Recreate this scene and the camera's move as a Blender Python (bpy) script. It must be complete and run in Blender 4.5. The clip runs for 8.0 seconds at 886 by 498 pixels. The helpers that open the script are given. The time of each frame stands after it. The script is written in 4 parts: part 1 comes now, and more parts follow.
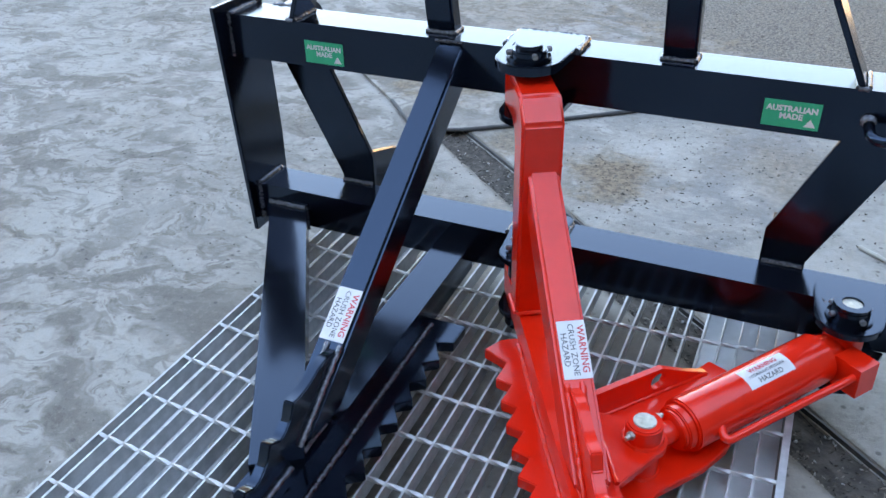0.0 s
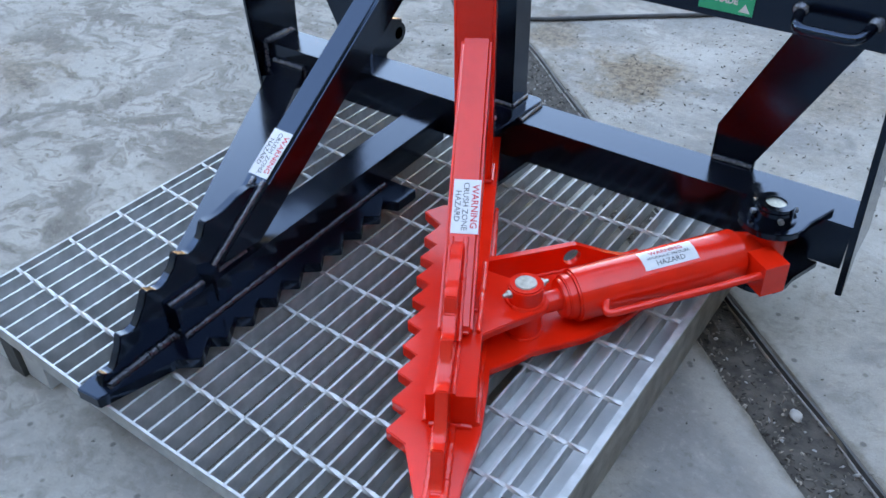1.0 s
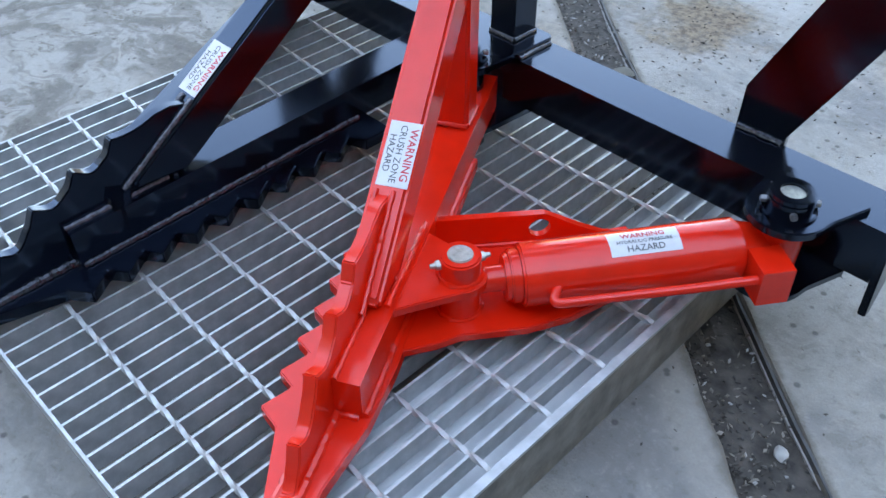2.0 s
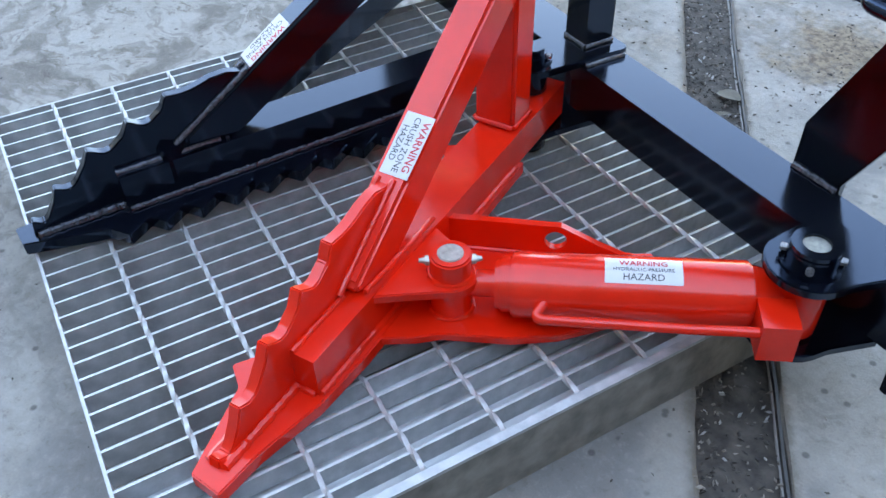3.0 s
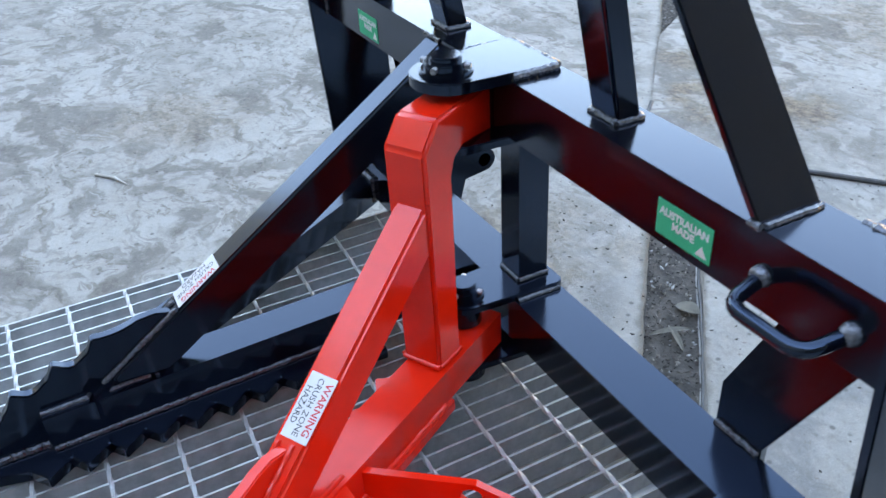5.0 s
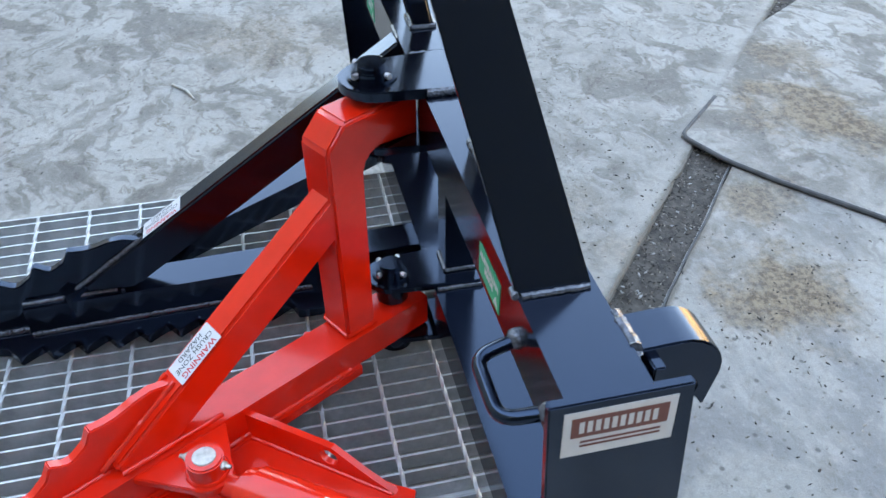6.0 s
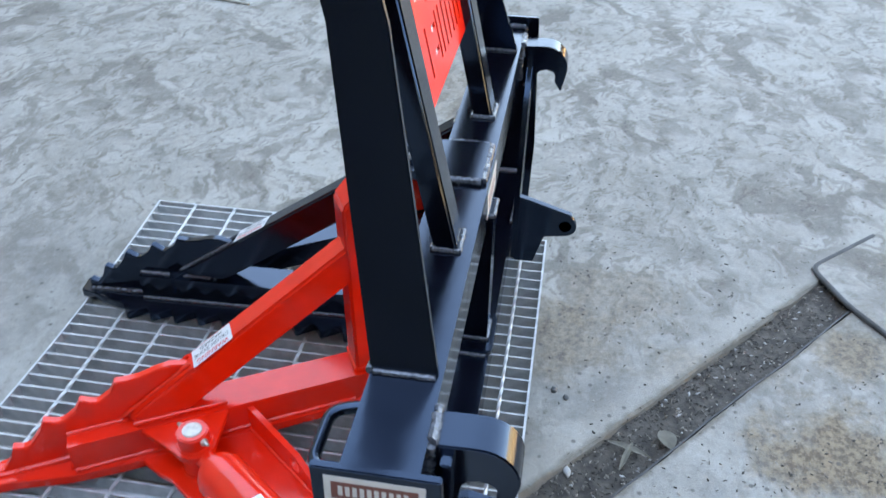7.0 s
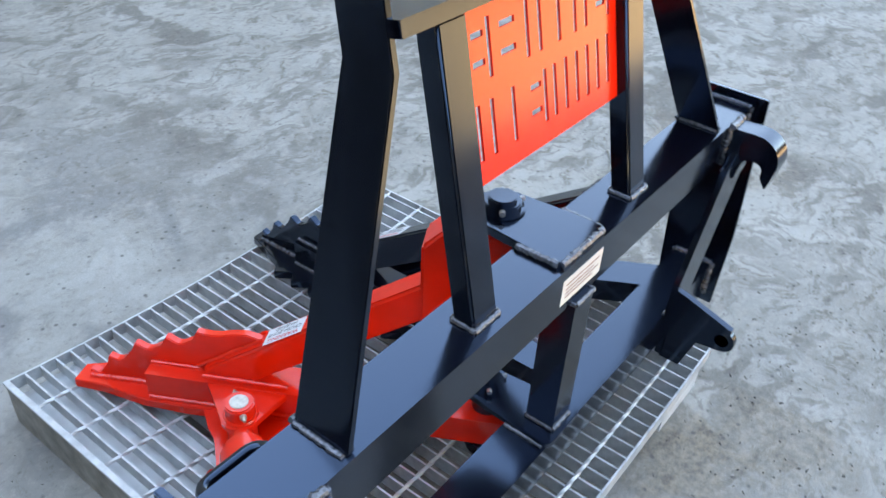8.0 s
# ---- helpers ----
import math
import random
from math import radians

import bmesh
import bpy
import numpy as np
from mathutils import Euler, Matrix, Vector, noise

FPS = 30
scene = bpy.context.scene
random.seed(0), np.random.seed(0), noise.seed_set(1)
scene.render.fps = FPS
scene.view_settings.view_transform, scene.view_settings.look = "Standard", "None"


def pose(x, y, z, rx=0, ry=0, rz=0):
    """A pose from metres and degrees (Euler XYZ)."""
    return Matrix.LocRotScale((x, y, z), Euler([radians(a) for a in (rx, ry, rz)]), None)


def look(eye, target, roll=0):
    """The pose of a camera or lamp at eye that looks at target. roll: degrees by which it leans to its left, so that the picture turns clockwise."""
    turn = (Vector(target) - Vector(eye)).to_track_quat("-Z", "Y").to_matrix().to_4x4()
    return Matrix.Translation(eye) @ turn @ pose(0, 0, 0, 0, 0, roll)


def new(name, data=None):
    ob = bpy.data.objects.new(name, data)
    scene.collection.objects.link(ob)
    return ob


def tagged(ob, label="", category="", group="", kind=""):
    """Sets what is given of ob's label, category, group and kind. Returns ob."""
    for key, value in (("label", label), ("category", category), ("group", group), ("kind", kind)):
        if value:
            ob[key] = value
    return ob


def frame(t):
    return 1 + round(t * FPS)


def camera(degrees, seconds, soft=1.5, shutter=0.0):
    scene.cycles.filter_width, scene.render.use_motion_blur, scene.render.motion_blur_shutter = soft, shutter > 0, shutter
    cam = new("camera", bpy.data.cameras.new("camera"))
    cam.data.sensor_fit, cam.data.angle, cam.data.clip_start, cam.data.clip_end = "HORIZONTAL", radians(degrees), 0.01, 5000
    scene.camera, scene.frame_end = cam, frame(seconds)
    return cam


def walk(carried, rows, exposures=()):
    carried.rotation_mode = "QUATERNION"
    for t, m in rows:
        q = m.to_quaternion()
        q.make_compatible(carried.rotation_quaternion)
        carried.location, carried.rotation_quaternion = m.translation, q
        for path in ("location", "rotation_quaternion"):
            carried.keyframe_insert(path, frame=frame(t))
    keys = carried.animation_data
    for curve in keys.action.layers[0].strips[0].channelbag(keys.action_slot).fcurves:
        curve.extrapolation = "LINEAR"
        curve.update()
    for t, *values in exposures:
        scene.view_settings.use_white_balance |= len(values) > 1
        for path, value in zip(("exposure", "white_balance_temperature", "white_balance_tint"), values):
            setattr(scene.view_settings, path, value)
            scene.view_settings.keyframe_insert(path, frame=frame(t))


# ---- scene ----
cam = camera(56.0, 8.0, 1.5, 0.2)
PATH = [
    (0, (0.375, -0.422, 1.007), (-0.285, 1.004, 0.031), -1.4),
    (0.5, (0.511, -0.413, 0.994), (-0.249, 0.928, -0.028), -2.1),
    (1, (0.705, -0.355, 0.963), (-0.157, 0.835, -0.162), -0.9),
    (1.5, (0.719, -0.208, 0.892), (-0.161, 0.909, -0.292), 0.4),
    (1.7, (0.729, -0.151, 0.874), (-0.172, 0.920, -0.336), 0.3),
    (2.8, (0.889, 0.065, 0.862), (-0.296, 0.747, -0.385), -1.1),
    (3, (0.893, 0.093, 0.865), (-0.307, 0.754, -0.378), -1.5),
    (3.5, (0.883, 0.131, 0.898), (-0.341, 0.867, -0.278), -0.3),
    (4, (0.850, 0.170, 0.924), (-0.373, 1.007, -0.183), 0.6),
    (4.5, (0.841, 0.195, 0.936), (-0.397, 1.057, -0.135), 0.6),
    (5, (0.882, 0.284, 0.969), (-0.514, 0.966, -0.035), -3.2),
    (5.2, (0.947, 0.355, 1.006), (-0.469, 0.972, -0.013), -2.3),
    (6.3, (1.021, 0.673, 1.142), (-0.411, 0.913, -0.006), 1.1),
    (6.5, (1.031, 0.733, 1.173), (-0.459, 0.873, 0.086), 1.0),
    (7, (1.103, 0.982, 1.228), (-0.378, 0.747, 0.144), 0.8),
    (7.2, (1.094, 1.055, 1.224), (-0.322, 0.710, 0.084), -0.6),
    (7.5, (1.010, 1.146, 1.205), (-0.353, 0.581, 0.089), -0.6),
    (8, (0.845, 1.261, 1.249), (-0.358, 0.389, 0.147), 3.7),
]
walk(cam, [(t, look(eye, target, roll)) for t, eye, target, roll in PATH], [(0, 3.40, 9250, 12), (1.5, 3.46, 9250, 12), (4.5, 3.67, 9350, 12), (6.5, 3.60, 9900, 11), (8, 3.63, 9900, 11)])

# ---- light ----
world = bpy.data.worlds.new("sky")
scene.world = world
world.use_nodes = True
wn = world.node_tree.nodes
sky = wn.new("ShaderNodeTexSky")
sky.sky_type = "NISHITA"
sky.sun_disc = False
sky.sun_elevation = radians(43)
sky.sun_rotation = radians(170)
sky.dust_density = 0.05
sky.ozone_density = 2.2
world.node_tree.links.new(sky.outputs[0], wn["Background"].inputs[0])
wn["Background"].inputs[1].default_value = 0.15
sun_data = bpy.data.lights.new("sun", "SUN")
sun_data.energy, sun_data.angle, sun_data.color = 5.0, radians(0.6), (1.0, 0.93, 0.84)
sun = new("sun", sun_data)
sun.matrix_world = look((0.127, -0.72, 0.682), (0, 0, 0))


# ---- materials ----
def mat(name, colour, rough=0.5, metal=0.0, coat=0.0, scale=20.0, vary=0.15, bump=0.0, bump_scale=200.0, rough_vary=0.0):
    m = bpy.data.materials.new(name)
    m.use_nodes = True
    nt = m.node_tree
    b = nt.nodes["Principled BSDF"]
    b.inputs["Roughness"].default_value = rough
    b.inputs["Metallic"].default_value = metal
    b.inputs["Coat Weight"].default_value = coat
    b.inputs["Coat Roughness"].default_value = 0.09
    b.inputs["Coat IOR"].default_value = 1.5
    co = nt.nodes.new("ShaderNodeTexCoord")
    n1 = nt.nodes.new("ShaderNodeTexNoise")
    n1.inputs["Scale"].default_value, n1.inputs["Detail"].default_value = scale, 6
    nt.links.new(co.outputs["Object"], n1.inputs["Vector"])
    ramp = nt.nodes.new("ShaderNodeValToRGB")
    lo = [c * (1 - vary) for c in colour]
    hi = [min(1, c * (1 + vary)) for c in colour]
    ramp.color_ramp.elements[0].position, ramp.color_ramp.elements[1].position = 0.3, 0.7
    ramp.color_ramp.elements[0].color, ramp.color_ramp.elements[1].color = (*lo, 1), (*hi, 1)
    nt.links.new(n1.outputs["Fac"], ramp.inputs[0])
    nt.links.new(ramp.outputs[0], b.inputs["Base Color"])
    if rough_vary:
        mr = nt.nodes.new("ShaderNodeMapRange")
        mr.inputs["To Min"].default_value, mr.inputs["To Max"].default_value = max(0.02, rough - rough_vary), rough + rough_vary
        nt.links.new(n1.outputs["Fac"], mr.inputs[0])
        nt.links.new(mr.outputs[0], b.inputs["Roughness"])
    if bump:
        n2 = nt.nodes.new("ShaderNodeTexNoise")
        n2.inputs["Scale"].default_value, n2.inputs["Detail"].default_value = bump_scale, 4
        nt.links.new(co.outputs["Object"], n2.inputs["Vector"])
        bp = nt.nodes.new("ShaderNodeBump")
        bp.inputs["Strength"].default_value, bp.inputs["Distance"].default_value = bump, 0.002
        nt.links.new(n2.outputs["Fac"], bp.inputs["Height"])
        nt.links.new(bp.outputs[0], b.inputs["Normal"])
    return m


BLACK = mat("black_gloss_paint", (0.0017, 0.0021, 0.0040), 0.14, 0, 0.0, 30, 0.3, 0.03, 70, 0.05)
BLACK.node_tree.nodes["Principled BSDF"].inputs["IOR"].default_value = 1.68
BLACK.node_tree.nodes["Principled BSDF"].inputs["Specular Tint"].default_value = (0.42, 0.66, 1.0, 1)
RED = mat("red_gloss_paint", (0.78, 0.018, 0.006), 0.17, 0, 0.0, 25, 0.07, 0.05, 60, 0.05)
RED.node_tree.nodes["Principled BSDF"].inputs["Specular IOR Level"].default_value = 0.55
GALV = mat("galvanised_steel", (0.44, 0.45, 0.45), 0.50, 0.5, 0, 45, 0.2, 0.25, 120, 0.12)
PALE_STEEL = mat("pale_galvanised_sheet", (0.50, 0.51, 0.51), 0.5, 0.3, 0, 14, 0.2, 0.2, 90, 0.12)
# black-painted welds: silvery sky glints are put into the speckled base colour
WELD = mat("glint_tinted_weld", (0.100, 0.110, 0.128), 0.20, 0.5, 0.3, 260, 0.6, 0.9, 240, 0.10)
# darker copy for the black jaw, with sparser glints in its colour
WELD_DARK = mat("faint_glint_weld", (0.040, 0.044, 0.054), 0.15, 0.4, 0.3, 260, 0.7, 1.0, 220, 0.08)
ZINC = mat("zinc_pin_steel", (0.46, 0.45, 0.40), 0.45, 0.9, 0, 150, 0.25, 0.2, 300, 0.1)


def silt_concrete(name, joint):
    """Pale concrete under a film of dried silt: patches, flow streaks, specks and rust-brown stains."""
    m = bpy.data.materials.new(name)
    m.use_nodes = True
    nt = m.node_tree
    N, Lk = nt.nodes, nt.links
    b = N["Principled BSDF"]
    co = N.new("ShaderNodeTexCoord")

    def noise_tex(scale, detail=6.0, rough=0.6, vec=None, dist=0.0):
        n = N.new("ShaderNodeTexNoise")
        n.inputs["Scale"].default_value, n.inputs["Detail"].default_value = scale, detail
        n.inputs["Roughness"].default_value, n.inputs["Distortion"].default_value = rough, dist
        Lk.new(vec or co.outputs["Object"], n.inputs["Vector"])
        return n

    def mix(fac, a, c, kind="MIX"):
        n = N.new("ShaderNodeMixRGB")
        n.blend_type = kind
        for slot, v in ((0, fac), (1, a), (2, c)):
            if isinstance(v, (int, float)):
                n.inputs[slot].default_value = v
            elif isinstance(v, tuple):
                n.inputs[slot].default_value = (*v, 1)
            else:
                Lk.new(v, n.inputs[slot])
        return n.outputs[0]

    def band(src, lo, hi, flip=False):
        n = N.new("ShaderNodeMapRange")
        n.inputs["From Min"].default_value, n.inputs["From Max"].default_value = lo, hi
        if flip:
            n.inputs["To Min"].default_value, n.inputs["To Max"].default_value = 1, 0
        n.interpolation_type = "SMOOTHSTEP"
        Lk.new(src, n.inputs[0])
        return n.outputs[0]

    def maths(op, a, c=0.0):
        n = N.new("ShaderNodeMath")
        n.operation = op
        for slot, v in ((0, a), (1, c)):
            if isinstance(v, (int, float)):
                n.inputs[slot].default_value = v
            else:
                Lk.new(v, n.inputs[slot])
        return n.outputs[0]

    # feathery run-off: a gently bent, stretched noise and branching channels
    warp = noise_tex(3.0, 4, 0.6)
    wv = N.new("ShaderNodeVectorMath")
    wv.operation = "MULTIPLY_ADD"
    wv.inputs[1].default_value = (0.30, 0.30, 0)
    Lk.new(warp.outputs["Color"], wv.inputs[0])
    Lk.new(co.outputs["Object"], wv.inputs[2])
    stretch = N.new("ShaderNodeMapping")
    stretch.inputs["Rotation"].default_value = (0, 0, -0.35)
    stretch.inputs["Scale"].default_value = (1.0, 1.6, 1.0)
    Lk.new(wv.outputs[0], stretch.inputs[0])
    patch = noise_tex(1.1, 7, 0.62)
    patch2 = noise_tex(3.6, 8, 0.7)
    flow = noise_tex(11.0, 10, 0.78, stretch.outputs[0])
    fine = noise_tex(55, 7, 0.75)
    grit = noise_tex(260, 3, 0.7)

    def ridges(scale, lo, hi):
        """Feathery run-off channels that fork along the crests of a bent noise."""
        n = noise_tex(scale, 4, 0.55, stretch.outputs[0], 0.5)
        n.noise_type = "RIDGED_MULTIFRACTAL"
        n.inputs["Offset"].default_value, n.inputs["Gain"].default_value = 1.0, 2.2
        return maths("MULTIPLY", band(n.outputs["Fac"], lo, hi), band(noise_tex(scale * 0.9, 4, 0.6).outputs["Fac"], 0.38, 0.56))

    side_ = N.new("ShaderNodeSeparateXYZ")
    Lk.new(co.outputs["Object"], side_.inputs[0])
    silty = maths("ADD", maths("MULTIPLY", band(side_.outputs[0], -0.2, -0.9), 0.45), 0.30)
    blot = noise_tex(16.0, 9, 0.7, stretch.outputs[0])
    base = mix(band(patch.outputs["Fac"], 0.38, 0.62), (0.238, 0.224, 0.198), (0.298, 0.282, 0.252))
    base = mix(maths("MULTIPLY", band(patch2.outputs["Fac"], 0.48, 0.64), 0.55), base, (0.350, 0.330, 0.296))
    base = mix(maths("MULTIPLY", band(patch2.outputs["Fac"], 0.34, 0.47, True), 0.36), base, (0.165, 0.144, 0.116))
    base = mix(maths("MULTIPLY", band(flow.outputs["Fac"], 0.50, 0.68), 0.30), base, (0.350, 0.324, 0.286))
    base = mix(maths("MULTIPLY", maths("MULTIPLY", band(flow.outputs["Fac"], 0.40, 0.47, True), band(patch2.outputs["Fac"], 0.62, 0.48)), silty), base, (0.104, 0.086, 0.066))
    base = mix(maths("MULTIPLY", maths("MULTIPLY", band(blot.outputs["Fac"], 0.37, 0.44, True), silty), 0.30), base, (0.096, 0.079, 0.060))
    run = maths("MAXIMUM", ridges(1.5, 1.46, 1.68), maths("MAXIMUM", maths("MULTIPLY", ridges(3.4, 1.40, 1.68), 0.85), maths("MULTIPLY", ridges(8.0, 1.40, 1.70), 0.7)))
    edge = maths("ADD", side_.outputs[0], maths("MULTIPLY", maths("SUBTRACT", patch.outputs["Fac"], 0.5), 2.0))
    # damp, darker clouds and bleached patches beside the joint
    cloud = noise_tex(2.6, 5, 0.6, None, 0.6)
    near = band(edge, -0.9, 0.3)
    base = mix(maths("MULTIPLY", maths("MULTIPLY", band(cloud.outputs["Fac"], 0.52, 0.40), near), 0.75), base, (0.158, 0.154, 0.147))
    base = mix(maths("MULTIPLY", maths("MULTIPLY", band(cloud.outputs["Fac"], 0.54, 0.66), near), 0.55), base, (0.370, 0.350, 0.318))
    base = mix(maths("MULTIPLY", run, maths("ADD", maths("MULTIPLY", band(edge, 0.4, -0.6), 0.62), 0.12)), base, (0.092, 0.080, 0.066))
    base = mix(maths("MULTIPLY", band(fine.outputs["Fac"], 0.50, 0.70), 0.35), base, (0.395, 0.366, 0.325))
    base = mix(maths("MULTIPLY", band(fine.outputs["Fac"], 0.32, 0.47, True), 0.42), base, (0.099, 0.086, 0.070))
    # brown stains with edges of their own
    for x, y, r, k in ((-0.05, 1.55, 0.20, 0.95), (-0.02, 1.44, 0.10, 0.6), (-0.36, 1.66, 0.13, 0.75), (-0.70, 2.00, 0.24, 0.85), (-1.0, 2.13, 0.16, 0.6), (-0.26, 1.27, 0.08, 0.6), (-0.28, 1.44, 0.09, 0.5), (-0.55, 2.1, 0.14, 0.7), (0.15, 2.9, 0.7, 0.6), (0.7, 3.0, 1.1, 0.85), (1.5, 3.2, 0.9, 0.8), (0.5, 2.45, 0.35, 0.5), (-0.8, 2.9, 0.5, 0.45), (0.4, 1.75, 0.25, 0.4), (-1.5, 0.6, 0.3, 0.4), (-0.28, 1.03, 0.17, 0.6), (-0.47, 1.16, 0.20, 0.45)):
        d = N.new("ShaderNodeVectorMath")
        d.operation = "DISTANCE"
        d.inputs[1].default_value = (x, y, 0)
        Lk.new(co.outputs["Object"], d.inputs[0])
        e = maths("ADD", d.outputs["Value"], maths("MULTIPLY", maths("SUBTRACT", noise_tex(9, 8, 0.7).outputs["Fac"], 0.5), r * 2.2))
        base = mix(maths("MULTIPLY", band(e, r * 0.25, r, True), k), base, mix(band(fine.outputs["Fac"], 0.4, 0.6), (0.085, 0.060, 0.038), (0.225, 0.165, 0.105)))
    # damp dark gravel further back on the mat
    back = maths("ADD", maths("ADD", side_.outputs[0], side_.outputs[1]), maths("MULTIPLY", maths("SUBTRACT", noise_tex(2.2, 7, 0.65).outputs["Fac"], 0.5), 1.3))
    base = mix(maths("MULTIPLY", maths("MULTIPLY", band(back, 2.72, 2.95), band(side_.outputs[1], 2.0, 2.4)), 0.8), base, mix(band(noise_tex(90, 5, 0.8).outputs["Fac"], 0.42, 0.62), (0.060, 0.050, 0.040), (0.25, 0.215, 0.172)))
    # dusty edges and a dirty fringe along the joint
    across = maths("ADD", maths("MULTIPLY", side_.outputs[0], 0.658), maths("MULTIPLY", side_.outputs[1], 0.753))
    wob = maths("ADD", across, maths("MULTIPLY", maths("SUBTRACT", noise_tex(24, 6, 0.7).outputs["Fac"], 0.5), 0.035))
    if joint:
        base = mix(maths("MULTIPLY", maths("MULTIPLY", band(wob, 0.745, 0.80), band(across, 0.96, 0.93)), 0.45), base, (0.330, 0.305, 0.268))
        base = mix(maths("MULTIPLY", maths("MULTIPLY", band(wob, 0.808, 0.828), band(wob, 0.950, 0.936)), 0.75), base, (0.105, 0.086, 0.066))
    # damp dirt under the grating, plus the machine's shade painted into its colour
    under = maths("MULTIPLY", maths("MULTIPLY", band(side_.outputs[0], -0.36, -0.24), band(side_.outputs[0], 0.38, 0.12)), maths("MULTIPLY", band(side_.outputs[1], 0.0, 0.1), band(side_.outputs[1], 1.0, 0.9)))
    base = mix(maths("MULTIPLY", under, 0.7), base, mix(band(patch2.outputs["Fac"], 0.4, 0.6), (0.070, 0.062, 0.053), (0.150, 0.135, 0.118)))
    # tan gravel further off behind the concrete
    off = maths("ADD", maths("SUBTRACT", side_.outputs[1], 3.65), maths("MULTIPLY", side_.outputs[0], -0.3))
    far = band(maths("ADD", off, maths("MULTIPLY", maths("SUBTRACT", patch2.outputs["Fac"], 0.5), 0.8)), 0.0, 0.5)
    far = maths("MULTIPLY", far, band(side_.outputs[0], 4.5, 2.5))
    base = mix(far, base, mix(band(fine.outputs["Fac"], 0.35, 0.65), (0.32, 0.21, 0.105), (0.46, 0.31, 0.165)))
    # dark specks
    vo = N.new("ShaderNodeTexVoronoi")
    vo.inputs["Scale"].default_value = 38
    Lk.new(co.outputs["Object"], vo.inputs["Vector"])
    sp = N.new("ShaderNodeSeparateColor")
    Lk.new(vo.outputs["Color"], sp.inputs[0])
    speck = maths("MULTIPLY", band(vo.outputs["Distance"], 0.10, 0.24, True), band(sp.outputs[0], 0.72, 0.80))
    base = mix(maths("MULTIPLY", speck, 0.75), base, (0.07, 0.065, 0.06))
    base = mix(maths("MULTIPLY", band(grit.outputs["Fac"], 0.35, 0.65), 0.22), base, (0.19, 0.185, 0.175))
    Lk.new(base, b.inputs["Base Color"])
    b.inputs["Roughness"].default_value = 0.92
    b.inputs["Specular IOR Level"].default_value = 0.25
    h = maths("ADD", maths("MULTIPLY", fine.outputs["Fac"], 0.6), maths("ADD", maths("MULTIPLY", grit.outputs["Fac"], 0.35), maths("MULTIPLY", flow.outputs["Fac"], 0.8)))
    bp = N.new("ShaderNodeBump")
    bp.inputs["Strength"].default_value, bp.inputs["Distance"].default_value = 0.55, 0.006
    Lk.new(h, bp.inputs["Height"])
    Lk.new(bp.outputs[0], b.inputs["Normal"])
    return m


def chip_mix():
    """Gravel and wood chips: each piece its own shade."""
    m = bpy.data.materials.new("gravel_chips")
    m.use_nodes = True
    nt = m.node_tree
    b = nt.nodes["Principled BSDF"]
    g = nt.nodes.new("ShaderNodeNewGeometry")
    r = nt.nodes.new("ShaderNodeValToRGB")
    r.color_ramp.elements[0].color, r.color_ramp.elements[1].color = (0.025, 0.022, 0.019, 1), (0.26, 0.23, 0.19, 1)
    e = r.color_ramp.elements.new(0.6)
    e.color = (0.075, 0.065, 0.055, 1)
    nt.links.new(g.outputs["Random Per Island"], r.inputs[0])
    nt.links.new(r.outputs[0], b.inputs["Base Color"])
    b.inputs["Roughness"].default_value = 0.9
    return m


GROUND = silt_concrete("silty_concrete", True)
MAT = silt_concrete("silty_rubber", False)
CHIPS = chip_mix()
TAN_REFLECTOR = mat("tan_reflector_wall", (0.46, 0.34, 0.20), 0.7, 0, 0, 1.5, 0.2, 0.2, 60)
SHADE_WALL = mat("grey_shade_wall", (0.15, 0.148, 0.145), 0.6, 0, 0, 1.5, 0.3)
DARK_BLOCKER = mat("dark_blocker_wall", (0.055, 0.048, 0.042), 0.6, 0, 0, 1.5, 0.3)
BOLT = mat("worn_bolt_steel", (0.30, 0.30, 0.30), 0.35, 0.9, 0, 200, 0.5, 0.2, 300, 0.1)
LEAF = mat("dry_leaf", (0.23, 0.21, 0.17), 0.8, 0, 0, 60, 0.2, 0.3, 120)
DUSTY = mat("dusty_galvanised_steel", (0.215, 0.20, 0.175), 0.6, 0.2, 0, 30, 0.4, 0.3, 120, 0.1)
DIRT = mat("dirt", (0.060, 0.051, 0.043), 0.95, 0, 0, 40, 0.5, 1.0, 150)
TIMBER = mat("weathered_timber", (0.33, 0.31, 0.27), 0.8, 0, 0, 20, 0.25, 0.5, 100)
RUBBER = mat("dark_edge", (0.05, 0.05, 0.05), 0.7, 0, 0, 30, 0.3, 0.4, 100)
WHITE = mat("white_vinyl", (0.60, 0.60, 0.60), 0.35, 0, 0.2, 60, 0.04)
GREEN = mat("green_vinyl", (0.003, 0.37, 0.19), 0.6, 0, 0.0, 60, 0.06)
GREEN.node_tree.nodes["Principled BSDF"].inputs["Specular IOR Level"].default_value = 0.2
INK_RED = mat("red_ink", (0.60, 0.02, 0.03), 0.4, 0, 0, 60, 0.05)
CREAM = mat("cream_vinyl", (0.56, 0.53, 0.49), 0.4, 0, 0.2, 60, 0.05)
INK_BROWN = mat("brown_ink", (0.16, 0.045, 0.03), 0.4, 0, 0, 60, 0.08)
INK_BLACK = mat("black_ink", (0.02, 0.02, 0.025), 0.4, 0, 0, 60, 0.05)
STONE = mat("pale_stone", (0.32, 0.31, 0.29), 0.85, 0, 0, 60, 0.2, 0.5, 100)


# ---- shapes ----
def smooth_by_angle(me, angle=35):
    me.polygons.foreach_set("use_smooth", [True] * len(me.polygons))
    me.set_sharp_from_angle(angle=radians(angle))


